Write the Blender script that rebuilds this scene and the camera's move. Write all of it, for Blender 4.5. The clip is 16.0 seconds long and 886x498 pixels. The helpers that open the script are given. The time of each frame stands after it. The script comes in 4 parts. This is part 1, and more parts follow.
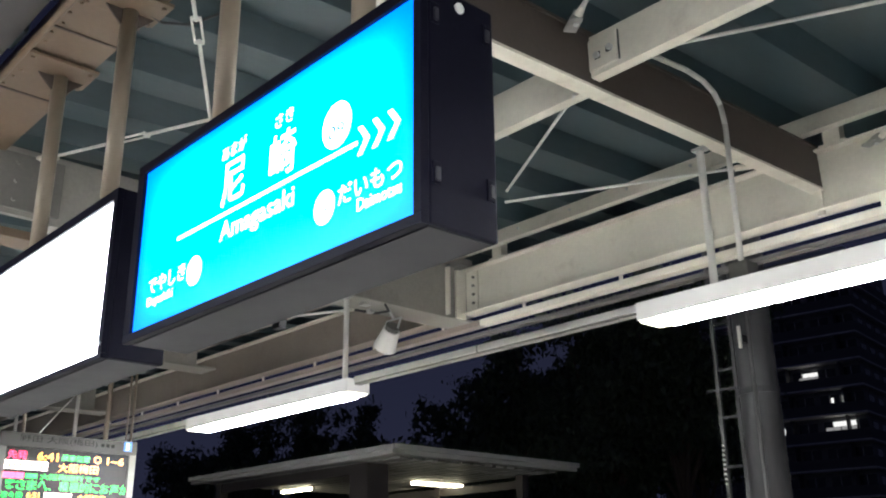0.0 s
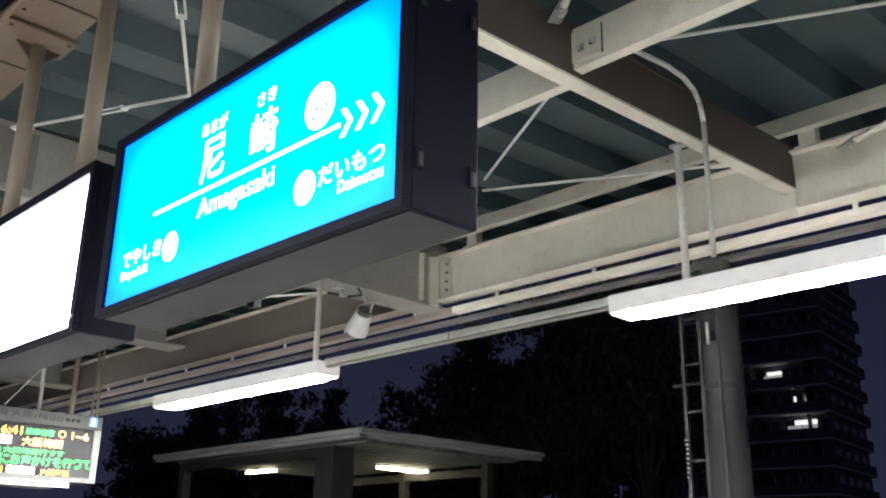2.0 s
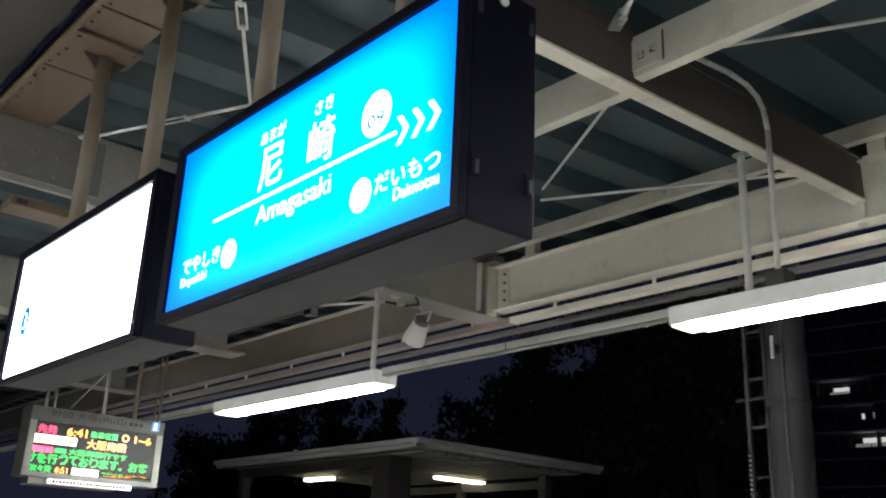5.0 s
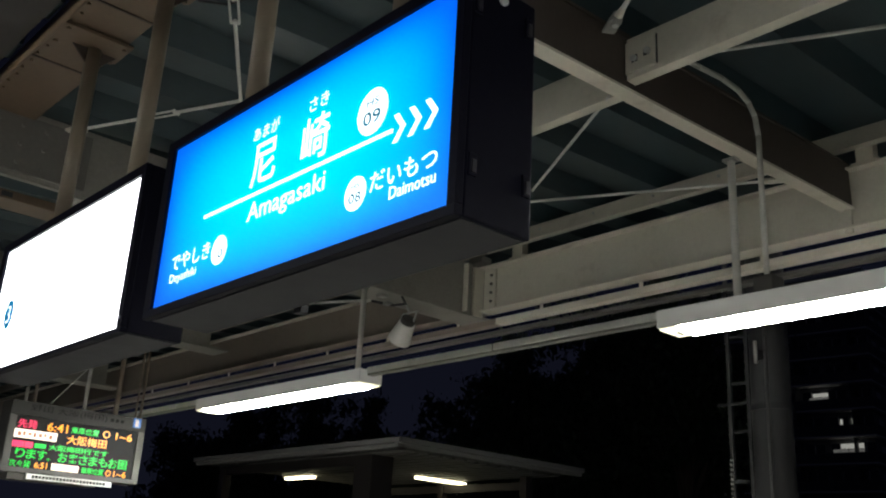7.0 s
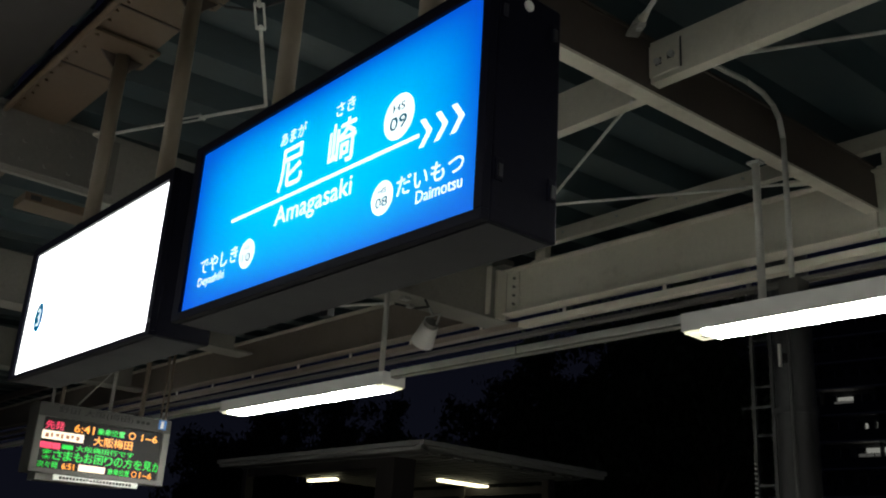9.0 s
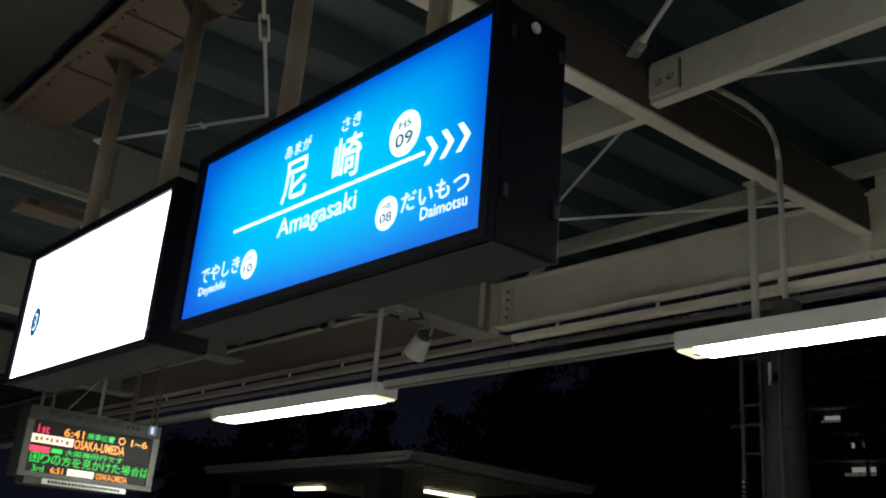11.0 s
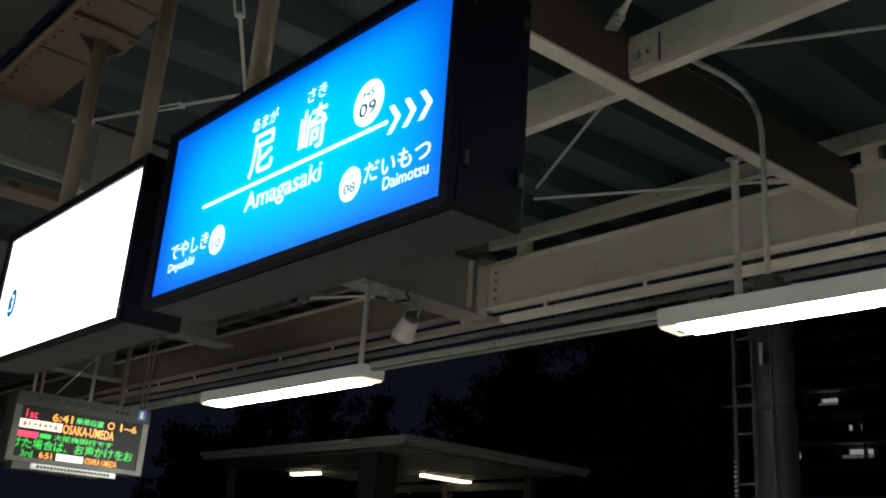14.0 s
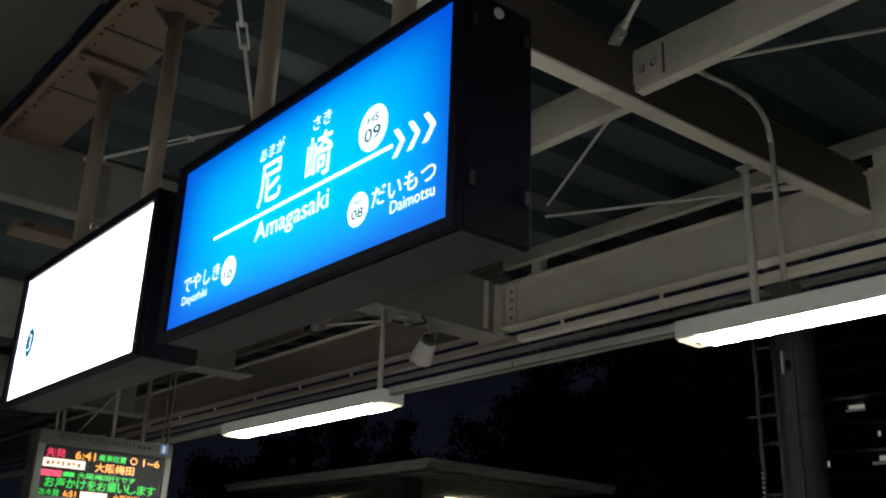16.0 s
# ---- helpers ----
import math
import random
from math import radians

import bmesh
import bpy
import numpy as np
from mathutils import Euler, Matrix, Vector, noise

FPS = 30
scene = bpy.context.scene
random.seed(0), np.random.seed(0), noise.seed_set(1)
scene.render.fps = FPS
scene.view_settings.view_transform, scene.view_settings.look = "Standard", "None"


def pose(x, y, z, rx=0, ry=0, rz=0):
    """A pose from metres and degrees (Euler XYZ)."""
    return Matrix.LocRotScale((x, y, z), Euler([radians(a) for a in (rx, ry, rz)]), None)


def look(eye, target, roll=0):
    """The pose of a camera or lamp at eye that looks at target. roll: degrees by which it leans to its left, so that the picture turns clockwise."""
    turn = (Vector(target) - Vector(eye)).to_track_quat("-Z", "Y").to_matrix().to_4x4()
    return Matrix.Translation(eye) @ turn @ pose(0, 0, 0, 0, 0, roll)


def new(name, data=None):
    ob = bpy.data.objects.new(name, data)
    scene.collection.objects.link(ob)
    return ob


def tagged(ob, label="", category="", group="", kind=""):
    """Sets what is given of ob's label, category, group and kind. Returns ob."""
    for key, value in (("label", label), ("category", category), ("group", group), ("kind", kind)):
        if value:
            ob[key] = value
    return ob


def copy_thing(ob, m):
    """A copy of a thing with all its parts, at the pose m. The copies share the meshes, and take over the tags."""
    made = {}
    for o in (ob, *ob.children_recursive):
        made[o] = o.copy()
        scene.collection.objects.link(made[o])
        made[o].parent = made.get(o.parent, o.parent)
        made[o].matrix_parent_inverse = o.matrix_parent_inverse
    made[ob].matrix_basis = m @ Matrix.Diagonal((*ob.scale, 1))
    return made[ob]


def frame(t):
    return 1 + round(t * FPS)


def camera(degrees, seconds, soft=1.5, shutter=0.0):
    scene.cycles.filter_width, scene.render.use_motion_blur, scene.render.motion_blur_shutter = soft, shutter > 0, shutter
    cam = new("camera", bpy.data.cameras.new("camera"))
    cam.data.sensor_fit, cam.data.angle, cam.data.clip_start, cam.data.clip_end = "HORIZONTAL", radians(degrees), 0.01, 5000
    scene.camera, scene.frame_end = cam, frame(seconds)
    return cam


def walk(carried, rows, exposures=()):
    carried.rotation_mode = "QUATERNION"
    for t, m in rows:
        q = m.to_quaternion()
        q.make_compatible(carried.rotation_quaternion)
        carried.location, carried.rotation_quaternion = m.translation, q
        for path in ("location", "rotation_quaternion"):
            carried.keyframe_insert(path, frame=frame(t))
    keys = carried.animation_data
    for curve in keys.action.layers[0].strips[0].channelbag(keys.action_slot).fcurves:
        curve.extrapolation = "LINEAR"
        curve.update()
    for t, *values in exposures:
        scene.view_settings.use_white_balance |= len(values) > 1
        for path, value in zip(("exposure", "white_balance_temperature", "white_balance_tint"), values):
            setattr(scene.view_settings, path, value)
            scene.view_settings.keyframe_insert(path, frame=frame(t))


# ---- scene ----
cam = camera(50.0, 16.0, soft=2.0)
PATH = [
    (0, (1.501, -1.3, 1.686), (0.11, -0.022, 2.345), -0.6),
    (0.5, (1.484, -1.317, 1.682), (0.092, -0.046, 2.35), -0.4),
    (1, (1.492, -1.321, 1.683), (0.117, -0.03, 2.348), -0.4),
    (1.5, (1.491, -1.32, 1.682), (0.14, 0.006, 2.326), 0.2),
    (2, (1.496, -1.314, 1.68), (0.138, 0.011, 2.313), 1.0),
    (2.5, (1.496, -1.312, 1.683), (0.109, -0.018, 2.318), 1.5),
    (3, (1.479, -1.308, 1.684), (0.071, -0.03, 2.303), 1.4),
    (3.5, (1.472, -1.302, 1.684), (0.049, -0.046, 2.316), 0.9),
    (4, (1.478, -1.297, 1.687), (0.05, -0.06, 2.342), 1.0),
    (4.2, (1.483, -1.295, 1.686), (0.049, -0.069, 2.35), 1.3),
    (6.3, (1.49, -1.304, 1.676), (0.07, -0.045, 2.306), 3.9),
    (6.5, (1.481, -1.313, 1.678), (0.057, -0.06, 2.314), 3.6),
    (7, (1.457, -1.305, 1.685), (0.042, -0.05, 2.337), 3.2),
    (7.5, (1.473, -1.308, 1.684), (0.041, -0.069, 2.326), 3.2),
    (8, (1.473, -1.3, 1.683), (0.027, -0.081, 2.333), 3.0),
    (10.5, (1.444, -1.376, 1.679), (0.013, -0.146, 2.343), 4.6),
    (11, (1.466, -1.37, 1.684), (0.04, -0.142, 2.36), 4.7),
    (11.5, (1.491, -1.342, 1.685), (0.079, -0.099, 2.365), 4.5),
    (12, (1.499, -1.311, 1.683), (0.093, -0.057, 2.356), 4.3),
    (12.5, (1.503, -1.309, 1.681), (0.081, -0.07, 2.345), 4.2),
    (13, (1.49, -1.292, 1.677), (0.058, -0.064, 2.34), 4.2),
    (13.5, (1.492, -1.286, 1.673), (0.055, -0.059, 2.33), 4.2),
    (14, (1.49, -1.275, 1.665), (0.061, -0.037, 2.314), 4.2),
    (14.5, (1.498, -1.268, 1.666), (0.088, -0.011, 2.323), 4.0),
    (15, (1.49, -1.267, 1.683), (0.076, -0.026, 2.36), 3.7),
    (15.5, (1.494, -1.269, 1.674), (0.054, -0.059, 2.352), 3.0),
    (16, (1.497, -1.261, 1.666), (0.055, -0.059, 2.357), 2.1),
]

EXPOSURES = [(0.0, 2.3, 6050, 13), (2.6, 2.3, 6050, 13), (3.0, 2.15, 6050, 12), (3.5, 1.75, 6100, 10), (4.2, 1.5, 6100, 10), (6.5, 1.65, 6150, 11), (7.0, 0.5, 6350, 8), (8.0, 0.0, 6450, 6), (11.3, -0.1, 6450, 6), (12.5, 0.05, 6450, 6), (14.5, 0.2, 6450, 6), (16.0, 0.05, 6450, 6)]
walk(cam, [(t, look(eye, target, roll)) for t, eye, target, roll in PATH], EXPOSURES)

# ---- world: last blue light after sunset ----
world = bpy.data.worlds.new("dusk")
scene.world = world
world.use_nodes = True
wn, wl = world.node_tree.nodes, world.node_tree.links
wbg = wn["Background"]
wtc = wn.new("ShaderNodeTexCoord")
wsep = wn.new("ShaderNodeSeparateXYZ")
wramp = wn.new("ShaderNodeValToRGB")
wramp.color_ramp.elements[0].position = 0.0
wramp.color_ramp.elements[0].color = (0.0042, 0.0046, 0.0088, 1)
wramp.color_ramp.elements[1].position = 0.7
wramp.color_ramp.elements[1].color = (0.0009, 0.0010, 0.0024, 1)
wl.new(wtc.outputs["Generated"], wsep.inputs[0])
wl.new(wsep.outputs["Z"], wramp.inputs[0])
wl.new(wramp.outputs[0], wbg.inputs["Color"])
wbg.inputs["Strength"].default_value = 1.0

LAMP_GLOW = 124.0      # tube cover of the platform luminaires
WHITE_SIGN = 3.2     # back-lit white panel
BLUE_SIGN = 1.0      # back-lit blue panel


# ---- materials ----
def nodes_of(name):
    m = bpy.data.materials.new(name)
    m.use_nodes = True
    return m, m.node_tree.nodes, m.node_tree.links, m.node_tree.nodes["Principled BSDF"]


def surface(name, colour, rough=0.5, metal=0.0, vary=0.12, grain=40.0, blotch=2.5, bump=0.1, stain=None, stain_amount=0.3, streak=(1, 1, 1)):
    """A worn surface: fine grain, broad blotches, and stains with an edge of their own."""
    m, n, l, b = nodes_of(name)
    tc = n.new("ShaderNodeTexCoord")
    mp = n.new("ShaderNodeMapping")
    mp.inputs["Scale"].default_value = streak
    l.new(tc.outputs["Object"], mp.inputs[0])
    fine = n.new("ShaderNodeTexNoise")
    fine.inputs["Scale"].default_value = grain
    fine.inputs["Detail"].default_value = 6
    broad = n.new("ShaderNodeTexNoise")
    broad.inputs["Scale"].default_value = blotch
    broad.inputs["Detail"].default_value = 5
    broad.inputs["Roughness"].default_value = 0.65
    l.new(mp.outputs[0], fine.inputs["Vector"])
    l.new(mp.outputs[0], broad.inputs["Vector"])
    ramp = n.new("ShaderNodeValToRGB")
    ramp.color_ramp.elements[0].position = 0.3
    ramp.color_ramp.elements[1].position = 0.72
    dark = tuple(c * (1 - 1.6 * vary) for c in colour)
    light = tuple(min(1, c * (1 + vary)) for c in colour)
    ramp.color_ramp.elements[0].color = (*dark, 1)
    ramp.color_ramp.elements[1].color = (*light, 1)
    mix = n.new("ShaderNodeMath")
    mix.operation = "MULTIPLY_ADD"
    mix.inputs[1].default_value = 0.35
    l.new(fine.outputs["Fac"], mix.inputs[0])
    sc = n.new("ShaderNodeMath")
    sc.operation = "MULTIPLY"
    sc.inputs[1].default_value = 0.66
    l.new(broad.outputs["Fac"], sc.inputs[0])
    l.new(sc.outputs[0], mix.inputs[2])
    l.new(mix.outputs[0], ramp.inputs[0])
    out = ramp.outputs[0]
    if stain:
        st = n.new("ShaderNodeTexNoise")
        st.inputs["Scale"].default_value = blotch * 2.2
        st.inputs["Detail"].default_value = 8
        st.inputs["Roughness"].default_value = 0.75
        l.new(mp.outputs[0], st.inputs["Vector"])
        sr = n.new("ShaderNodeValToRGB")
        sr.color_ramp.elements[0].position = 0.56
        sr.color_ramp.elements[1].position = 0.72
        sr.color_ramp.elements[0].color = (0, 0, 0, 1)
        sr.color_ramp.elements[1].color = (stain_amount,) * 3 + (1,)
        l.new(st.outputs["Fac"], sr.inputs[0])
        mx = n.new("ShaderNodeMix")
        mx.data_type = "RGBA"
        l.new(sr.outputs[0], mx.inputs["Factor"])
        l.new(out, mx.inputs["A"])
        mx.inputs["B"].default_value = (*stain, 1)
        out = mx.outputs["Result"]
    l.new(out, b.inputs["Base Color"])
    rr = n.new("ShaderNodeMapRange")
    rr.inputs["To Min"].default_value = max(0.05, rough - 0.12)
    rr.inputs["To Max"].default_value = min(1, rough + 0.12)
    l.new(broad.outputs["Fac"], rr.inputs["Value"])
    l.new(rr.outputs[0], b.inputs["Roughness"])
    b.inputs["Metallic"].default_value = metal
    if bump:
        bp = n.new("ShaderNodeBump")
        bp.inputs["Strength"].default_value = bump
        bp.inputs["Distance"].default_value = 0.004
        l.new(mix.outputs[0], bp.inputs["Height"])
        l.new(bp.outputs[0], b.inputs["Normal"])
    return m


def glowing(name, colour, strength, base=(0.8, 0.8, 0.8), mottle=0.0):
    m, n, l, b = nodes_of(name)
    b.inputs["Base Color"].default_value = (*base, 1)
    b.inputs["Roughness"].default_value = 0.35
    b.inputs["Emission Color"].default_value = (*colour, 1)
    b.inputs["Emission Strength"].default_value = strength
    if mottle:
        t = n.new("ShaderNodeTexNoise")
        t.inputs["Scale"].default_value = 3.0
        r = n.new("ShaderNodeMapRange")
        r.inputs["To Min"].default_value = strength * (1 - mottle)
        r.inputs["To Max"].default_value = strength * (1 + mottle)
        l.new(t.outputs["Fac"], r.inputs["Value"])
        l.new(r.outputs[0], b.inputs["Emission Strength"])
    return m


def backlit_blue():
    """Blue film over a light box: the tubes behind light the middle more than the rim."""
    m, n, l, b = nodes_of("blue_backlit_film")
    b.inputs["Base Color"].default_value = (0.01, 0.16, 0.5, 1)
    b.inputs["Roughness"].default_value = 0.3
    tc = n.new("ShaderNodeTexCoord")
    sep = n.new("ShaderNodeSeparateXYZ")
    l.new(tc.outputs["Generated"], sep.inputs[0])

    def bell(sock, power):
        a = n.new("ShaderNodeMath"); a.operation = "SUBTRACT"; a.inputs[1].default_value = 0.5
        l.new(sock, a.inputs[0])
        c = n.new("ShaderNodeMath"); c.operation = "ABSOLUTE"
        l.new(a.outputs[0], c.inputs[0])
        d = n.new("ShaderNodeMath"); d.operation = "MULTIPLY"; d.inputs[1].default_value = 2.0
        l.new(c.outputs[0], d.inputs[0])
        e = n.new("ShaderNodeMath"); e.operation = "POWER"; e.inputs[1].default_value = power
        l.new(d.outputs[0], e.inputs[0])
        f = n.new("ShaderNodeMath"); f.operation = "SUBTRACT"; f.inputs[0].default_value = 1.0
        l.new(e.outputs[0], f.inputs[1])
        return f.outputs[0]

    p = n.new("ShaderNodeMath"); p.operation = "MULTIPLY"
    l.new(bell(sep.outputs["X"], 2.8), p.inputs[0])
    l.new(bell(sep.outputs["Z"], 2.3), p.inputs[1])
    noise_tex = n.new("ShaderNodeTexNoise"); noise_tex.inputs["Scale"].default_value = 2.0
    l.new(tc.outputs["Object"], noise_tex.inputs["Vector"])
    q = n.new("ShaderNodeMath"); q.operation = "MULTIPLY_ADD"; q.inputs[1].default_value = 0.16; 
    l.new(noise_tex.outputs["Fac"], q.inputs[0])
    l.new(p.outputs[0], q.inputs[2])
    ramp = n.new("ShaderNodeValToRGB")
    el = ramp.color_ramp.elements
    el[0].position, el[0].color = 0.05, (0.0, 0.050, 0.58, 1)
    el[1].position, el[1].color = 1.0, (0.0, 0.58, 0.95, 1)
    mid = el.new(0.45)
    mid.color = (0.0, 0.30, 0.84, 1)
    l.new(q.outputs[0], ramp.inputs[0])
    l.new(ramp.outputs[0], b.inputs["Emission Color"])
    b.inputs["Emission Strength"].default_value = BLUE_SIGN
    return m


M = {}
M["cream"] = surface("cream_paint", (0.67, 0.635, 0.55), 0.45, vary=0.08, stain=(0.30, 0.26, 0.20), stain_amount=0.35, blotch=1.6)
M["tan"] = surface("tan_paint", (0.145, 0.101, 0.068), 0.5, vary=0.12, stain=(0.2, 0.13, 0.08), stain_amount=0.5, blotch=2.2)
M["taupe"] = surface("taupe_steel", (0.25, 0.21, 0.18), 0.5, vary=0.12, stain=(0.12, 0.09, 0.07), stain_amount=0.4, blotch=1.2)
M["beam"] = surface("weathered_beam_paint", (0.30, 0.285, 0.26), 0.5, vary=0.12, stain=(0.15, 0.12, 0.10), stain_amount=0.4)
M["grey"] = surface("pale_grey_paint", (0.175, 0.168, 0.157), 0.5, vary=0.1, stain=(0.28, 0.24, 0.20), stain_amount=0.45)
# Brown deepened beyond the steel's own tone so rafter webs read as unlit.
M["brown"] = surface("deepened_brown", (0.072, 0.057, 0.048), 0.6, vary=0.12)
M["deck"] = surface("blue_green_roof_sheet", (0.029, 0.052, 0.063), 0.42, vary=0.14, stain=(0.022, 0.036, 0.042), stain_amount=0.5, streak=(1, 0.25, 1), blotch=1.8)
M["teal"] = surface("teal_eaves_sheet", (0.15, 0.27, 0.25), 0.5, vary=0.15, blotch=1.5)
M["pole"] = surface("pole_paint", (0.215, 0.176, 0.133), 0.4, vary=0.1, stain=(0.25, 0.17, 0.1), stain_amount=0.45, streak=(1, 1, 0.3), blotch=5)
M["cabinet"] = surface("dark_bronze_cabinet", (0.006, 0.006, 0.013), 0.45, vary=0.15, bump=0.03)
M["cabinet"].node_tree.nodes["Principled BSDF"].inputs["Specular IOR Level"].default_value = 0.07
M["cabinet_soffit"] = surface("dark_grey_sheet", (0.017, 0.017, 0.024), 0.5, vary=0.12, bump=0.03)
M["steel"] = surface("galvanised_steel", (0.55, 0.56, 0.55), 0.38, 0.7, vary=0.14, grain=90)
M["mast"] = surface("weathered_grey_mast", (0.05, 0.05, 0.054), 0.5, vary=0.2, streak=(1, 1, 0.15), blotch=4)
M["shelter"] = surface("grey_shelter_paint", (0.19, 0.187, 0.178), 0.5, vary=0.1)
# Dim emission added to the opaque housing in place of light falling on it.
M["lamp_body"] = glowing("luminaire_body_added_glow", (1.0, 0.97, 0.90), 0.06, (0.8, 0.79, 0.76))
M["cap_glow"] = glowing("translucent_end_cap", (1.0, 0.93, 0.62), 1.1)
M["fascia"] = surface("pale_shelter_fascia", (0.34, 0.335, 0.33), 0.5, vary=0.1)
# Shade put into the colour: steel that lies unlit, such as shelter posts.
M["unlit_dark"] = surface("dark_brown_unlit", (0.035, 0.03, 0.028), 0.5, vary=0.15)
M["lattice"] = surface("grey_lattice_steel", (0.095, 0.095, 0.097), 0.5, vary=0.2)
M["dark_grey"] = surface("dark_grey_paint", (0.11, 0.105, 0.10), 0.6, vary=0.15)
M["dull"] = surface("dull_grey_paint", (0.3, 0.295, 0.28), 0.6, vary=0.12)
M["rod"] = surface("white_painted_rod", (0.68, 0.67, 0.63), 0.4, vary=0.08)
M["white"] = surface("white_enamel", (0.78, 0.78, 0.76), 0.3, vary=0.04, bump=0.02)
M["board"] = surface("pale_board_casing", (0.115, 0.112, 0.106), 0.4, vary=0.05, bump=0.02)
M["header"] = surface("grey_header_panel", (0.052, 0.050, 0.048), 0.5, vary=0.06, bump=0.02)
M["black"] = surface("black_display_face", (0.006, 0.005, 0.005), 0.75, vary=0.1, bump=0)
M["ink"] = surface("dark_ink", (0.03, 0.03, 0.035), 0.6, vary=0.1, bump=0)
M["faded_ink"] = surface("faded_grey_ink", (0.014, 0.013, 0.013), 0.6, vary=0.1, bump=0)
for dull_one in ("header", "faded_ink", "board"):
    M[dull_one].node_tree.nodes["Principled BSDF"].inputs["Specular IOR Level"].default_value = 0.12
M["blue_badge"] = glowing("blue_badge_film", (0.02, 0.11, 0.42), 0.12, (0.03, 0.15, 0.5))
M["concrete"] = surface("concrete", (0.34, 0.335, 0.32), 0.8, vary=0.12, stain=(0.15, 0.14, 0.13), stain_amount=0.5)
M["paving"] = surface("platform_paving", (0.125, 0.12, 0.116), 0.75, vary=0.1, stain=(0.07, 0.066, 0.062), stain_amount=0.4)
M["ballast"] = surface("ballast", (0.16, 0.14, 0.125), 0.95, vary=0.3, grain=25, bump=0.6)
M["earth"] = surface("dark_ground", (0.09, 0.09, 0.08), 0.95, vary=0.2)
# Slab colour lightened in place of city glow; wall and parapet kept darker.
M["facade"] = surface("lightened_render", (0.78, 0.77, 0.76), 0.8, vary=0.08, blotch=0.3)
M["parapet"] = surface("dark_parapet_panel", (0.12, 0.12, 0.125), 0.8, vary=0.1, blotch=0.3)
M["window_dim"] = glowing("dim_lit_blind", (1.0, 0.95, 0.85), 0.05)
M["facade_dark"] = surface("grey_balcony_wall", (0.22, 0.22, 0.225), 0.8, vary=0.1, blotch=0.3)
M["glass"] = surface("dark_window_glass", (0.03, 0.032, 0.036), 0.12, vary=0.1, bump=0)
M["bark"] = surface("bark", (0.11, 0.085, 0.06), 0.9, vary=0.2)
M["leaf"] = surface("foliage", (0.055, 0.08, 0.04), 0.6, vary=0.3, bump=0)
M["blue_film"] = backlit_blue()
M["sign_white"] = glowing("white_backlit_lettering", (0.86, 0.98, 1.0), 1.25)
M["white_film"] = glowing("white_backlit_film", (1.0, 1.0, 1.0), WHITE_SIGN, mottle=0.08)
M["sign_blue_ink"] = glowing("blue_print_on_backlit_film", (0.0, 0.12, 0.28), 0.6, (0.0, 0.15, 0.4))
M["number_ink"] = glowing("teal_print_on_backlit_film", (0.04, 0.26, 0.40), 0.2, (0.02, 0.2, 0.35))
M["tube"] = glowing("luminaire_cover", (0.99, 0.985, 0.88), LAMP_GLOW)
M["shelter_tube"] = glowing("warm_luminaire_cover", (1.0, 0.88, 0.55), 4.0)
M["window_lit"] = glowing("lit_window", (1.0, 0.97, 0.86), 0.2)
M["led_red"] = glowing("red_diodes", (1.0, 0.03, 0.12), 1.25, (0.05, 0, 0))
M["led_green"] = glowing("green_diodes", (0.0, 0.70, 0.04), 1.1, (0, 0.05, 0))
M["led_amber"] = glowing("amber_diodes", (1.0, 0.34, 0.02), 1.5, (0.05, 0.02, 0))
M["led_mark"] = glowing("dim_diode_marks", (0.7, 0.28, 0.14), 0.45, (0.05, 0.03, 0.02))
M["led_white"] = glowing("white_diodes", (1.0, 0.82, 0.62), 1.4, (0.05, 0.05, 0.05))


# ---- building helpers ----
def thing(name, base, label, category, group="", kind=""):
    ob = new(name)
    ob.empty_display_size = 0.1
    ob.location = base
    return tagged(ob, label, category, group, kind)


def origin_of(ob):
    o = Vector((0, 0, 0))
    while ob:
        o += ob.location
        ob = ob.parent
    return o


def part(name, bm, material, parent, label="", smooth=False):
    """Link a bmesh, given in world metres, as one mesh under a thing or a part."""
    me = bpy.data.meshes.new(name)
    if parent:
        bmesh.ops.translate(bm, verts=bm.verts, vec=-origin_of(parent))
    bmesh.ops.recalc_face_normals(bm, faces=bm.faces)
    bm.to_mesh(me)
    bm.free()
    if smooth:
        for p in me.polygons:
            p.use_smooth = True
    me.materials.append(material)
    ob = new(name, me)
    ob.parent = parent
    if label:
        ob["label"] = label
    return ob


def structure(name, bm, material, label):
    return tagged(part(name, bm, material, None), label, "structure", kind="structure")


def box(a, b, bevel=0.0, bm=None, m=None):
    """A box between two corners, edges rounded by bevel; m: turned by that matrix."""
    bm = bm or bmesh.new()
    a, b = Vector(a), Vector(b)
    made = bmesh.ops.create_cube(bm, size=1.0)["verts"]
    bmesh.ops.scale(bm, verts=made, vec=b - a)
    bmesh.ops.translate(bm, verts=made, vec=(a + b) / 2)
    if bevel:
        edges = list({e for v in made for e in v.link_edges})
        made = bmesh.ops.bevel(bm, geom=edges, offset=bevel, segments=2, affect="EDGES", profile=0.5)["verts"]
    if m is not None:
        bmesh.ops.transform(bm, matrix=m, verts=list({v for v in made}))
    return bm


def rod(p, q, r, bm=None, seg=12, r2=None):
    """A round bar from p to q."""
    bm = bm or bmesh.new()
    p, q = Vector(p), Vector(q)
    d = q - p
    m = Matrix.Translation((p + q) / 2) @ d.to_track_quat("Z", "Y").to_matrix().to_4x4()
    bmesh.ops.create_cone(bm, cap_ends=True, segments=seg, radius1=r, radius2=r if r2 is None else r2, depth=d.length, matrix=m)
    return bm


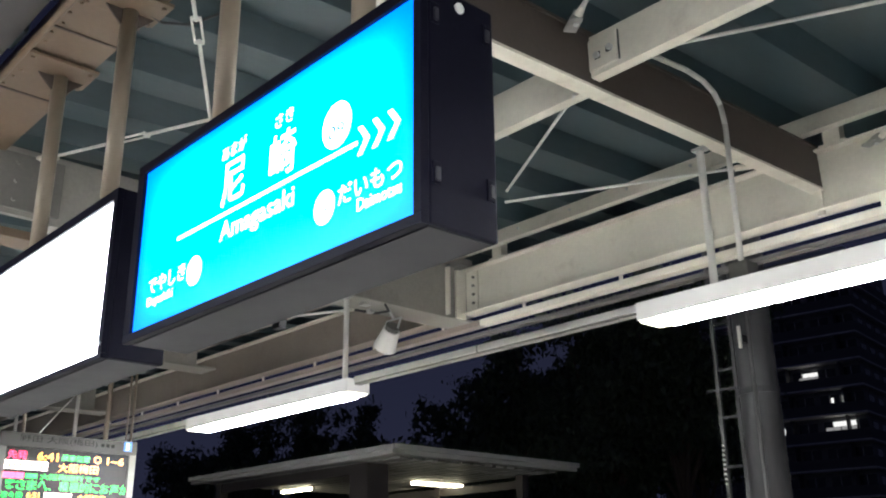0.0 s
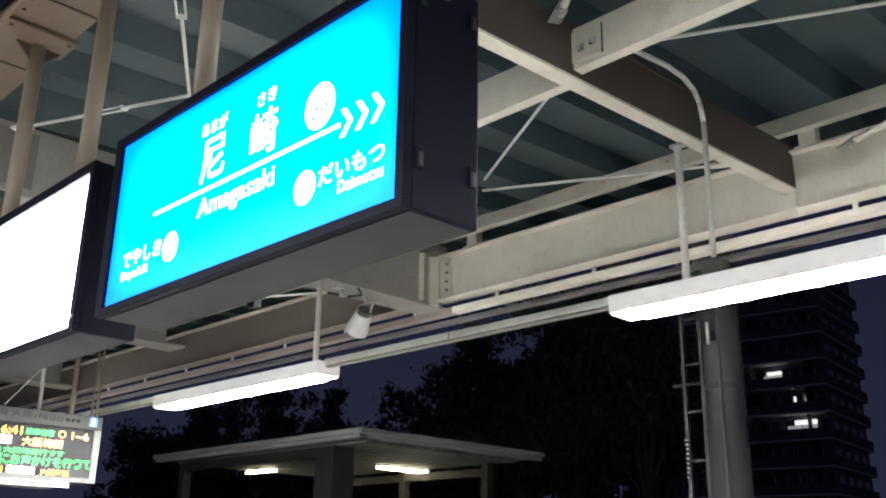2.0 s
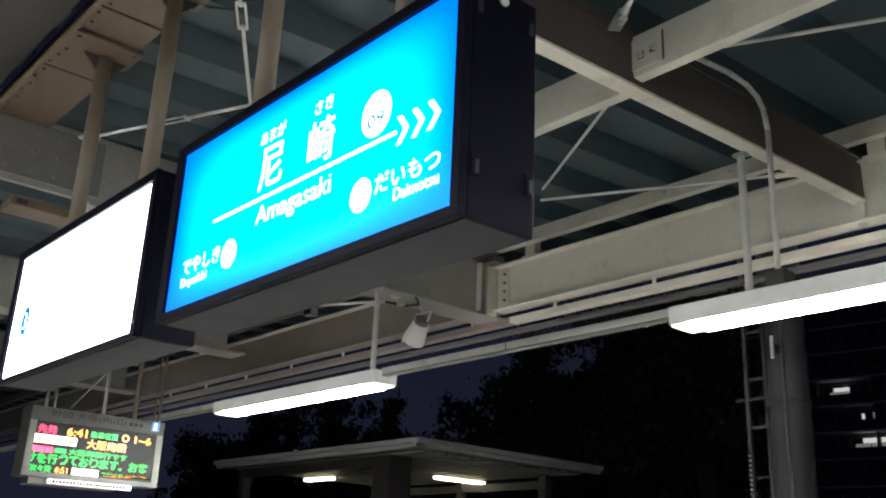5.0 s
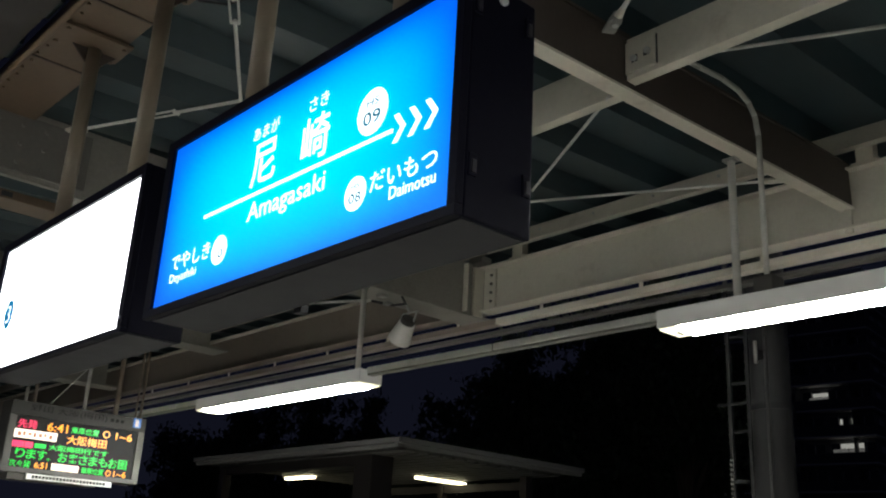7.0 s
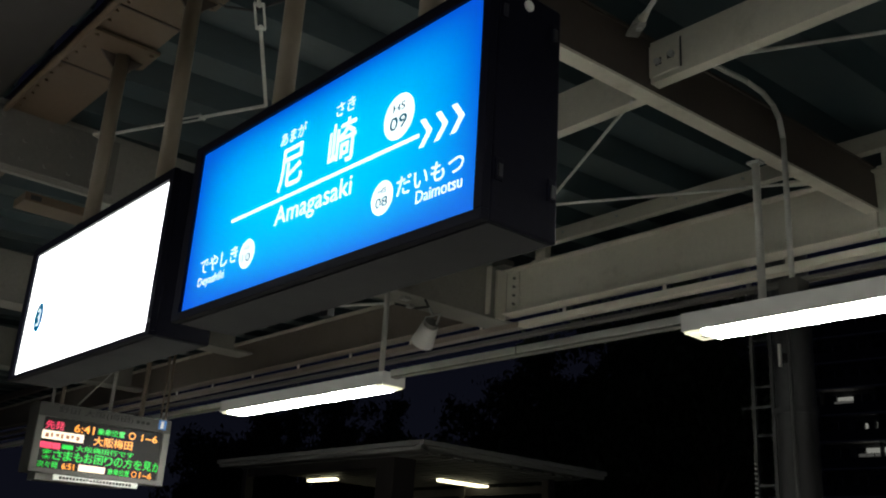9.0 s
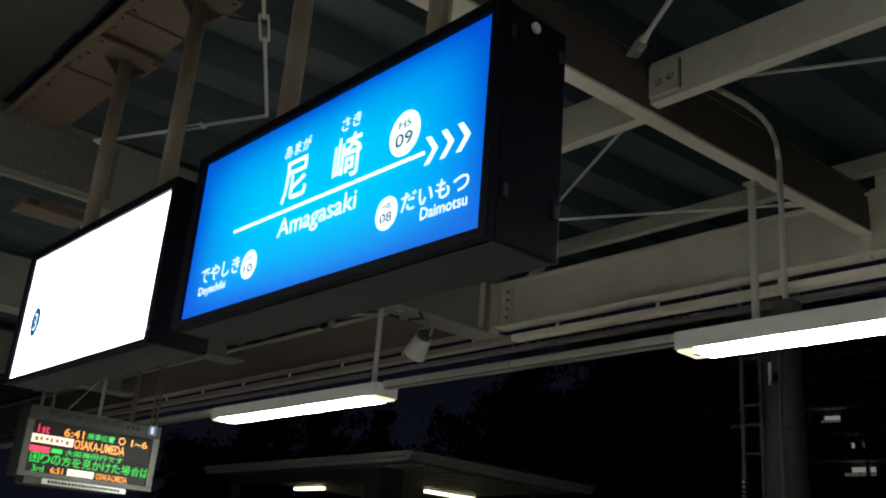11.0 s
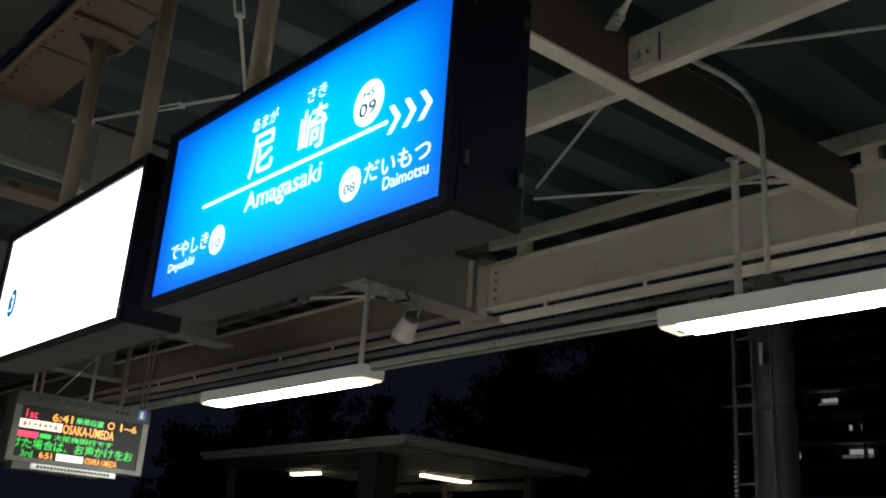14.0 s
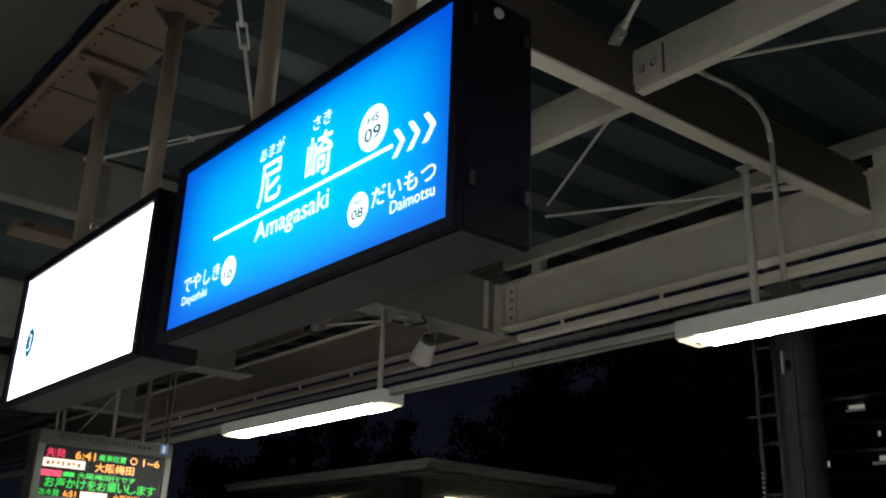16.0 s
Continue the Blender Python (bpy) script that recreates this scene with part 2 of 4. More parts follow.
def bent(points, r, bm=None, seg=10):
    """A bent pipe through the points."""
    bm = bm or bmesh.new()
    for p, q in zip(points, points[1:]):
        rod(p, q, r, bm, seg)
    for p in points[1:-1]:
        bmesh.ops.create_uvsphere(bm, u_segments=seg, v_segments=6, radius=r, matrix=Matrix.Translation(p))
    return bm


def prism(outline, p, q, up=(0, 0, 1), bm=None):
    """An outline of (across, up) extruded from p to q."""
    bm = bm or bmesh.new()
    p, q = Vector(p), Vector(q)
    d = (q - p).normalized()
    side = d.cross(Vector(up)).normalized()
    top = side.cross(d).normalized()
    ends = [[bm.verts.new(o + side * a + top * b) for a, b in outline] for o in (p, q)]
    n = len(outline)
    for i in range(n):
        bm.faces.new((ends[0][i], ends[0][(i + 1) % n], ends[1][(i + 1) % n], ends[1][i]))
    bm.faces.new(ends[0][::-1])
    bm.faces.new(ends[1])
    return bm


def h_section(w, h, web=0.012, flange=0.014):
    """Rolled H section standing on the line, its bottom flange at 0."""
    a, b = w / 2, web / 2
    return [(-a, 0), (a, 0), (a, flange), (b, flange), (b, h - flange), (a, h - flange), (a, h), (-a, h), (-a, h - flange), (-b, h - flange), (-b, flange), (-a, flange)]


def c_section(w, h, t=0.008):
    """Channel with its back at +w/2 and its lips to the other side."""
    a = w / 2
    return [(-a, 0), (a, 0), (a, h), (-a, h), (-a, h - t), (a - t, h - t), (a - t, t), (-a, t)]


def bolt(p, axis, bm, r=0.014, h=0.014):
    p, axis = Vector(p), Vector(axis)
    rod(p, p + axis * h, r, bm, 6)


def bolt_part(p, axis, material, parent, r, h):
    bm = bmesh.new()
    bolt(p, axis, bm, r, h)
    return part("bolt", bm, material, parent)


def letters(name, body, material, parent, x, y, z, width, height, turn=(90, 0, 0), label="", bold=0.0):
    """Flat lettering, its lower left corner at (x, y, z), stretched to the given width and height."""
    cu = bpy.data.curves.new(name, "FONT")
    cu.body, cu.extrude, cu.resolution_u, cu.offset = body, 0.0, 3, bold
    ob = bpy.data.objects.new(name, cu)
    scene.collection.objects.link(ob)
    bpy.context.view_layer.update()
    me = bpy.data.meshes.new_from_object(ob.evaluated_get(bpy.context.evaluated_depsgraph_get()))
    bpy.data.objects.remove(ob)
    xs = [v.co.x for v in me.vertices]
    ys = [v.co.y for v in me.vertices]
    sx = width / max(1e-6, max(xs) - min(xs))
    sy = height / max(1e-6, max(ys) - min(ys)) if height else sx
    me.transform(Matrix.Diagonal((sx, sy, 1, 1)) @ Matrix.Translation((-min(xs), -min(ys), 0)))
    me.transform(pose(x, y, z, *turn))
    me.transform(Matrix.Translation(-origin_of(parent)))
    me.materials.clear()
    me.materials.append(material)
    me.name = name
    out = new(name, me)
    out.parent = parent
    if label:
        out["label"] = label
    return out


def disc(name, material, parent, c, rx, rz, depth=0.001, seg=40):
    bm = bmesh.new()
    bmesh.ops.create_circle(bm, cap_ends=True, segments=seg, radius=1.0)
    bmesh.ops.transform(bm, matrix=Matrix.Translation(c) @ Matrix.Rotation(radians(90), 4, "X") @ Matrix.Diagonal((rx, rz, 1, 1)), verts=bm.verts)
    return part(name, bm, material, parent)


# ---- ground, tracks, platforms ----
structure("ground", box((-600, 13.0, -1.6), (600, 900, -1.1)), M["earth"], "dark ground beyond the station reaching the horizon")
structure("platform_floor", box((-60, -4.2, -0.3), (60, 3.4, 0.0)), M["paving"], "pale concrete paving of the platform")
structure("track_bed", box((-90, 3.4, -1.5), (90, 6.9, -1.1)), M["ballast"], "brown ballast bed between the platforms")
structure("opposite_platform", box((-60, 6.9, -1.1), (60, 13.0, 0.0)), M["paving"], "concrete platform across the tracks")
structure("back_track_bed", box((-90, -30, -1.5), (90, -4.2, -1.1)), M["ballast"], "ballast bed behind the platform")


def rail(y):
    ob = thing("rail", (0, y, -1.1), "worn steel running rail on the ballast", "rail", "running rails")
    part("rail_head", prism([(-0.06, 0), (0.06, 0), (0.06, 0.02), (0.012, 0.035), (0.012, 0.11), (0.034, 0.12), (0.034, 0.15), (-0.034, 0.15), (-0.034, 0.12), (-0.012, 0.11), (-0.012, 0.035), (-0.06, 0.02)], (-80, y, -1.1), (80, y, -1.1)), M["steel"], ob)


rail(4.35)
rail(5.79)

# ---- canopy ----
RISE = 0.046           # the rafters climb towards the platform edge
RAFTER_Z = 3.598


def deck_z(y):
    return 4.02 + 0.050 * y


def roof_deck(name, y0, y1, label):
    """Folded-plate roof sheet with deep ribs running across the platform."""
    bm = bmesh.new()
    pitch, x, rows = 0.52, -24.0, []
    while x < 14.0:
        rows += [(x, 0.0), (x + 0.20, 0.0), (x + 0.27, 0.13), (x + 0.45, 0.13)]
        x += pitch
    lines = [[bm.verts.new((px, y, deck_z(abs(y)) + pz + t)) for px, pz in rows] for y in (y0, y1) for t in (0, 0.012)]
    for i in range(len(rows) - 1):
        bm.faces.new((lines[0][i], lines[0][i + 1], lines[2][i + 1], lines[2][i]))
        bm.faces.new((lines[1][i], lines[1][i + 1], lines[3][i + 1], lines[3][i]))
    return structure(name, bm, M["deck"], label)


roof_deck("ceiling", 0.18, 4.7, "blue-green folded steel roof sheet with deep ribs")
roof_deck("ceiling_back", -4.6, -0.16, "blue-green folded steel roof sheet behind the girder")


def rafter(x, y0=0.1, y1=3.71):
    ob = thing("rafter", (x, y0, RAFTER_Z + RISE * y0), "cream-painted steel rafter under the canopy, brown web", "rafter", "canopy rafters")
    z0, z1 = RAFTER_Z + RISE * y0, RAFTER_Z + RISE * y1
    part("bottom_flange", prism([(-0.048, 0), (0.030, 0), (0.030, 0.014), (-0.048, 0.014)], (x, y0, z0), (x, y1, z1)), M["cream"], ob)
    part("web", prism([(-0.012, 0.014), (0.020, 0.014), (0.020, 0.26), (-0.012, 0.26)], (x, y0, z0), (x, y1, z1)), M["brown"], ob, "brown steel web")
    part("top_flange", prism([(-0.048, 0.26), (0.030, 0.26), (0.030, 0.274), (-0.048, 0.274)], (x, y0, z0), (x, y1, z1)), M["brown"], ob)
    part("inner_flange", prism([(-0.048, 0), (0.10, 0), (0.10, 0.012), (-0.048, 0.012)], (x, 0.10, RAFTER_Z - 0.0125 + RISE * 0.10), (x, 0.80, RAFTER_Z - 0.0125 + RISE * 0.80)), M["cream"], ob)
    part("end_stub", box((x - 0.02, y1 - 0.03, z1 - 0.15), (x + 0.02, y1 - 0.005, z1)), M["cream"], ob)
    return ob


for rx in (-0.75, 2.2, 5.1):
    rafter(rx)


def main_frame(x0, x1, y1=3.80):
    """The deep beam that carries the canopy, ending in a plate bolted to the edge girder."""
    xm, w = (x0 + x1) / 2, (x1 - x0) / 2
    ob = thing("frame_beam", (xm, 2.0, 3.6), "deep pale grey steel frame beam with bolted splice plates", "beam", "frame beams")
    part("bottom_flange", box((x0, 0.46, 3.598), (x1, y1, 3.618), 0.003), M["beam"], ob)
    part("web", box((x1 - 0.05, -0.3, 3.619), (x1 - 0.012, y1 - 0.20, 4.02)), M["beam"], ob)
    part("splice_plate", box((x1 - 0.0115, -0.25, 3.65), (x1 + 0.006, 0.50, 3.98), 0.003), M["grey"], ob, "bolted pale grey splice plate")
    for i in range(5):
        for j in range(3):
            bolt_part((x1 + 0.006, -0.15 + 0.13 * i, 3.70 + 0.11 * j), (1, 0, 0), M["grey"], ob, 0.012, 0.012)
    if y1 > 3.5:
        part("end_plate", box((x1 - 0.06, 3.601, 3.605), (x1 + 0.012, 3.70, 4.0), 0.003), M["cream"], ob, "cream end plate against the girder")
        part("stiffener", box((x1 - 0.0115, 3.50, 3.619), (x1 + 0.035, 3.512, 4.0)), M["cream"], ob)
        part("top_clip", box((x1 - 0.04, 3.58, 4.0205), (x1 + 0.10, 3.69, 4.07), 0.004), M["grey"], ob)
    seat = part("seat_plate", box((x0 - 0.09, 0.09, 3.545), (x0 + 0.11, 0.459, 3.597), 0.004), M["tan"], ob, "tan seat block under the beam end")
    part("slot", box((x0 + 0.1105, 0.12, 3.556), (x0 + 0.1125, 0.18, 3.585)), M["ink"], seat, "dark slot")
    part("seat_lug", box((x0 + 0.02, 0.46, 3.53), (x0 + 0.10, 0.50, 3.5975), 0.003), M["cream"], ob)
    return ob


main_frame(-3.97, -3.69)
main_frame(-6.80, -6.52, 3.12)
main_frame(-9.74, -9.46, 3.4)


def purlin(x0, x1, y, dz=0.0):
    z = 3.722 + dz
    ob = thing("purlin", (x0, y, z), "cream-painted steel channel bolted between the rafters", "purlin", "canopy purlins")
    part("channel", prism(c_section(0.058, 0.198, 0.010), (x0, y, z), (x1, y, z)), M["cream"], ob)
    for e, s in ((x0, 1), (x1, -1)):
        for k in (0, 1):
            bolt_part((e + s * (0.05 + 0.07 * k), y - 0.042, z + 0.082 + 0.01 * k), (0, -1, 0), M["steel"], ob, 0.015, 0.016)
    part("end_plate", box((x0 + 0.001, y - 0.042, z + 0.022), (x0 + 0.15, y - 0.029, z + 0.172), 0.002), M["cream"], ob)
    part("joint", box((x0 + 0.152, y - 0.034, z + 0.027), (x0 + 0.158, y - 0.0285, z + 0.167)), M["ink"], ob, "dark joint beside the end plate")
    for k in (0, 1):
        part("slot", box((x0 + 0.035 + 0.06 * k, y - 0.0435, z + 0.067 + 0.01 * k), (x0 + 0.065 + 0.06 * k, y - 0.0421, z + 0.1 + 0.01 * k)), M["ink"], ob, "dark bolt slot")
    return ob


purlin(-0.728, 2.15, 1.655)
purlin(-3.4, -0.765, 1.675, -0.036)
purlin(2.25, 5.05, 1.655)

# ---- girder along the platform edge, with its rails ----


def edge_girder():
    ob = thing("edge_girder", (0, 3.72, 3.65), "cream-painted edge girder along the canopy", "girder")
    part("web", box((-3.69, 3.72, 3.662), (12, 3.745, 3.998)), M["cream"], ob)
    part("web", box((-22, 3.722, 3.662), (-3.6905, 3.747, 3.998)), M["taupe"], ob, "brownish length of the girder")
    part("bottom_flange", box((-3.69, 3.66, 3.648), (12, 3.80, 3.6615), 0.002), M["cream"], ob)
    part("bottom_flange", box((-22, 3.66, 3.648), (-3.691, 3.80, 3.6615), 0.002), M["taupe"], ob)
    part("top_flange", box((-22, 3.66, 3.9985), (12, 3.80, 4.012), 0.002), M["cream"], ob)
    for x in (-3.675, 2.7):
        j = part("splice_plate", box((x, 3.70, 3.675), (x + 0.125, 3.719, 3.985), 0.003), M["cream"], ob)
        for k in range(4):
            bolt_part((x + 0.085, 3.70, 3.725 + 0.07 * k), (0, -1, 0), M["grey"], j, 0.012, 0.014)
    return ob


edge_girder()


def edge_channel(z0, z1, y0, y1, label, mat="cream", name="edge_channel"):
    ob = thing(name, (0, y0, z0), label, "channel", "edge channels")
    for k in range(9):
        a = 11.2 - 3.7 * k
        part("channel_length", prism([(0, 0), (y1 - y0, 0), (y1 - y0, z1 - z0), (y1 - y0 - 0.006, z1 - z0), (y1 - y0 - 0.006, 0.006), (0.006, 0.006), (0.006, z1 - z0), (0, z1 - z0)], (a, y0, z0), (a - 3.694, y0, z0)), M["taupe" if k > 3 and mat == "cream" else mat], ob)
    return ob


edge_channel(3.556, 3.602, 3.76, 3.84, "slim cream channel below the edge girder")
edge_channel(3.512, 3.538, 3.86, 3.93, "slim grey channel below the edge girder", "dark_grey")
edge_channel(4.10, 4.20, 3.60, 3.66, "cream eaves angle under the roof edge")


def eaves_posts():
    for x in (-3.3, -0.62, 1.7, 4.2):
        ob = thing("eaves_post", (x, 3.70, 4.012), "short cream post between girder and eaves", "post", "eaves posts")
        part("post", box((x - 0.05, 3.67, 4.012), (x + 0.05, 3.74, 4.21), 0.003), M["cream"], ob)
        part("foot", box((x - 0.08, 3.665, 4.0125), (x + 0.08, 3.79, 4.025)), M["cream"], ob)
    for k in range(26):
        x = -8 + 0.5 * k
        if -1.2 < x < -0.2:
            continue
        ob = thing("eaves_bolt", (x, 3.60, 4.20), "small bolt on the eaves angle", "bolt", "eaves bolts")
        bolt_part((x, 3.60, 4.155), (0, -1, 0), M["steel"], ob, 0.010, 0.012)


eaves_posts()


def hangers():
    x = -10.35
    while x < 6:
        ob = thing("channel_hanger", (x, 3.78, 3.60), "small steel hanger between girder and channel", "bracket", "channel hangers")
        part("strap", box((x, 3.775, 3.595), (x + 0.03, 3.782, 3.648)), M["cream"], ob)
        x += 0.9


hangers()


def eaves_panel():
    """Ribbed teal sheet closing the eaves behind the edge girder."""
    bm = bmesh.new()
    box((-22, 4.20, 3.86), (12, 4.212, 4.24), bm=bm)
    for k in range(170):
        x = -21.9 + 0.2 * k
        prism([(-0.02, 0), (0.02, 0), (0.012, 0.018), (-0.012, 0.018)], (x, 4.1995, 3.86), (x, 4.1995, 4.24), up=(0, -1, 0), bm=bm)
    return structure("trim_eaves", bm, M["teal"], "teal ribbed sheet closing the eaves")


eaves_panel()

# ---- girder over the signs ----


def sign_girder():
    ob = thing("sign_girder", (0, 0, 3.97), "tan-painted steel girder above the signs, scuffed", "girder")
    part("bottom_flange", box((-14, -0.155, 3.97), (8, 0.165, 3.988), 0.003), M["tan"], ob)
    part("web", box((-14, -0.02, 3.988), (8, 0.02, 4.30)), M["tan"], ob)
    part("lip", rod((-14, -0.15, 3.955), (8, -0.15, 3.955), 0.016), M["tan"], ob)
    # Plate darkened and widened over the roof sheet to stand for black shade.
    part("side_plate", box((-14, -0.95, 4.01), (8, -0.19, 4.03)), M["unlit_dark"], ob, "brown side plate of the girder, darkened and widened as shade")
    for x in (-2.95, -2.25, -1.45):
        part("cover_joint", box((x, -0.158, 3.963), (x + 0.012, 0.167, 3.9695)), M["brown"], ob, "dark joint between cover plates")
    for i in range(40):
        bolt_part((-4.5 + 0.1 * i, -0.115 + 0.01 * (i % 2), 3.969), (0, 0, -1), M["tan"], ob, 0.008, 0.010)
    return ob


sign_girder()


def hanger_pole(x, y, z_low):
    ob = thing("hanger_pole", (x, y, z_low), "cream-painted steel pipe hanging a sign from the girder", "pole", "sign hanger poles")
    part("pipe", rod((x, y, z_low), (x, y, 3.945), 0.034, seg=24), M["pole"], ob, smooth=True)
    part("head_plate", box((x - 0.055, y - 0.20, 3.945), (x + 0.15, y + 0.125, 3.962), 0.003), M["tan"], ob, "tan head plate bolted under the girder")
    for sy in (-1, 1):
        bm = bmesh.new()
        v = [bm.verts.new((x + dx, y + sy * dy, z)) for dx in (-0.006, 0.006) for dy, z in ((0.03, 3.944), (0.105, 3.944), (0.03, 3.87))]
        bm.faces.new(v[:3]); bm.faces.new(v[3:])
        for i, j in ((0, 1), (1, 2), (2, 0)):
            bm.faces.new((v[i], v[j], v[3 + j], v[3 + i]))
        part("gusset", bm, M["brown"], ob, "brown stiffening gusset")
    for dx, dy in ((-0.035, -0.17), (0.12, -0.17), (-0.035, 0.095), (0.12, 0.095)):
        bolt_part((x + dx, y + dy, 3.944), (0, 0, -1), M["tan"], ob, 0.011, 0.012)
    return ob


for pole_x in (-2.64, -1.90, -1.04, -0.29):
    hanger_pole(pole_x, 0.06, 3.06)


# ---- the signs ----
def sign_cabinet(name, x0, x1, z0, z1, depth, label, f=(0.03, 0.03, 0.03, 0.03)):
    """A light box: casing, soffit, a raised rim round the lit face. f: rim left, right, below, above."""
    ob = thing(name, ((x0 + x1) / 2, depth / 2, z0), label, "sign")
    part("casing", box((x0, 0.012, z0 + 0.003), (x1, depth, z1), 0.006), M["cabinet"], ob)
    part("soffit", box((x0 + 0.012, 0.02, z0), (x1 - 0.012, depth - 0.012, z0 + 0.0028)), M["cabinet_soffit"], ob, "dark grey underside sheet")
    for n, a, b in (("rim", (x0, -0.012, z0), (x1, 0.0115, z0 + f[2])), ("rim", (x0, -0.012, z1 - f[3]), (x1, 0.0115, z1)),
                    ("rim", (x0, -0.012, z0 + f[2]), (x0 + f[0], 0.0115, z1 - f[3])), ("rim", (x1 - f[1], -0.012, z0 + f[2]), (x1, 0.0115, z1 - f[3]))):
        part(n, box(a, b, 0.002), M["cabinet"], ob)
    return ob


station = sign_cabinet("station_name_sign", -1.475, 0.03, 2.432, 3.068, 0.232, "back-lit blue station name sign in a dark hanging cabinet", (0.048, 0.03, 0.028, 0.034))
part("lit_face", box((-1.428, 0.0, 2.459), (0.001, 0.0112, 3.035)), M["blue_film"], station, "glowing blue film")
Y = -0.0015
letters("kanji", "尼", M["sign_white"], station, -0.896, Y, 2.742, 0.132, 0.140, bold=0.010)
letters("kanji", "崎", M["sign_white"], station, -0.632, Y, 2.742, 0.130, 0.138, bold=0.012)
letters("kana", "あまが", M["sign_white"], station, -0.906, Y, 2.899, 0.140, 0.046, bold=0.005)
letters("kana", "さき", M["sign_white"], station, -0.612, Y, 2.899, 0.092, 0.044, bold=0.005)
letters("roman_name", "Amagasaki", M["sign_white"], station, -0.888, Y, 2.617, 0.388, 0.078, bold=0.005)
letters("kana", "だいもつ", M["sign_white"], station, -0.300, Y, 2.571, 0.250, 0.053, bold=0.005)
letters("roman_name", "Daimotsu", M["sign_white"], station, -0.220, Y, 2.532, 0.168, 0.033, bold=0.005)
letters("kana", "でやしき", M["sign_white"], station, -1.335, Y, 2.571, 0.245, 0.055, bold=0.005)
letters("roman_name", "Deyashiki", M["sign_white"], station, -1.335, Y, 2.522, 0.172, 0.038, bold=0.005)
part("line", box((-1.16, Y - 0.0005, 2.7135), (-0.225, -0.0002, 2.7235)), M["sign_white"], station)
for cx in (-0.174, -0.115, -0.056):
    bm = bmesh.new()
    pts = [(-0.050, 0.040), (-0.030, 0.040), (0.0, 0.0), (-0.030, -0.038), (-0.050, -0.038), (-0.020, 0.0)]
    vs = [bm.verts.new((cx + a, Y, 2.719 + b)) for a, b in pts]
    bm.faces.new((vs[0], vs[1], vs[2], vs[5]))
    bm.faces.new((vs[5], vs[2], vs[3], vs[4]))
    part("chevron", bm, M["sign_white"], station)
for cx, cz, r, num in ((-0.314, 2.802, 0.066, "09"), (-0.358, 2.586, 0.047, "08"), (-1.031, 2.582, 0.047, "10")):
    d = disc("number_disc", M["sign_white"], station, (cx, Y, cz), r * 0.95, r)
    letters("number_text", num, M["number_ink"], d, cx - 0.54 * r, Y - 0.001, cz - 0.56 * r, 1.08 * r, 0.60 * r, bold=0.014)
    letters("number_text", "HS", M["number_ink"], d, cx - 0.38 * r, Y - 0.001, cz + 0.24 * r, 0.76 * r, 0.36 * r, bold=0.010)
# catches and a lock on the end of the cabinet
for y, z in ((0.031, 2.562), (0.206, 2.564), (0.029, 2.982), (0.203, 2.990)):
    c = part("catch", box((0.0305, y - 0.013, z - 0.028), (0.036, y + 0.013, z + 0.028), 0.002), M["cabinet"], station)
    part("catch_lever", box((0.0365, y - 0.007, z - 0.022), (0.042, y + 0.007, z + 0.012), 0.002), M["cabinet_soffit"], c)
part("lock", rod((0.0305, 0.112, 3.030), (0.036, 0.112, 3.030), 0.0145, seg=24), M["white"], station, "round white lock cover")

platform_sign = sign_cabinet("platform_sign", -3.12, -1.64, 2.418, 3.05, 0.222, "back-lit white platform sign in a dark hanging cabinet", (0.055, 0.035, 0.017, 0.04))
part("lit_face", box((-3.066, 0.0, 2.434), (-1.674, 0.0112, 3.011)), M["white_film"], platform_sign, "glowing white film")
pd = disc("number_disc", M["sign_blue_ink"], platform_sign, (-2.89, Y, 2.683), 0.052, 0.068)
letters("number_text", "3", M["sign_white"], pd, -2.912, Y - 0.001, 2.643, 0.044, 0.080)
part("screw", rod((-1.655, -0.0125, 2.47), (-1.655, -0.016, 2.47), 0.008), M["steel"], platform_sign)
part("lug", box((-0.95, 0.2325, 2.42), (-0.91, 0.26, 2.46), 0.003), M["cabinet_soffit"], station)


# ---- platform luminaires ----
LAMP_Y, LAMP_LONG = 2.61, 2.23


def luminaire(x0, stems):
    x1 = x0 + LAMP_LONG
    ob = thing("platform_luminaire", ((x0 + x1) / 2, LAMP_Y, 3.0), "white linear luminaire, lit, hanging under the canopy", "luminaire", "platform luminaires")
    part("housing", box((x0, LAMP_Y - 0.11, 2.893), (x1, LAMP_Y + 0.085, 2.985), 0.005), M["lamp_body"], ob, "white body, dim glow added in place of light falling on it")
    part("cover", prism([(-0.084, 0.0), (-0.083, -0.011), (-0.072, -0.016), (0.072, -0.016), (0.083, -0.011), (0.084, 0.0)], (x0 + 0.11, LAMP_Y - 0.012, 2.8925), (x1 - 0.11, LAMP_Y - 0.012, 2.8925)), M["tube"], ob, "glowing diffuser")
    for e, s in ((x0, 1), (x1, -1)):
        cap = part("end_cap", box((e + 0.008 * s, LAMP_Y - 0.096, 2.884), (e + 0.108 * s, LAMP_Y + 0.072, 2.8925), 0.003), M["cap_glow"], ob, "translucent yellowish end cap")
        part("socket", box((e + 0.05 * s, LAMP_Y - 0.03, 2.881), (e + 0.075 * s, LAMP_Y + 0.03, 2.8838), 0.001), M["dull"], cap)
    for x, z in stems:
        s = part("stem", rod((x, LAMP_Y - 0.03, 2.985), (x, LAMP_Y - 0.03, z), 0.019, seg=14), M["rod"], ob, smooth=True)
        part("stem_clamp", box((x - 0.035, LAMP_Y - 0.055, z - 0.006), (x + 0.035, LAMP_Y - 0.005, z + 0.01), 0.002), M["steel"], s)
    return ob


luminaire(-5.835, [(-3.735, 3.59)])
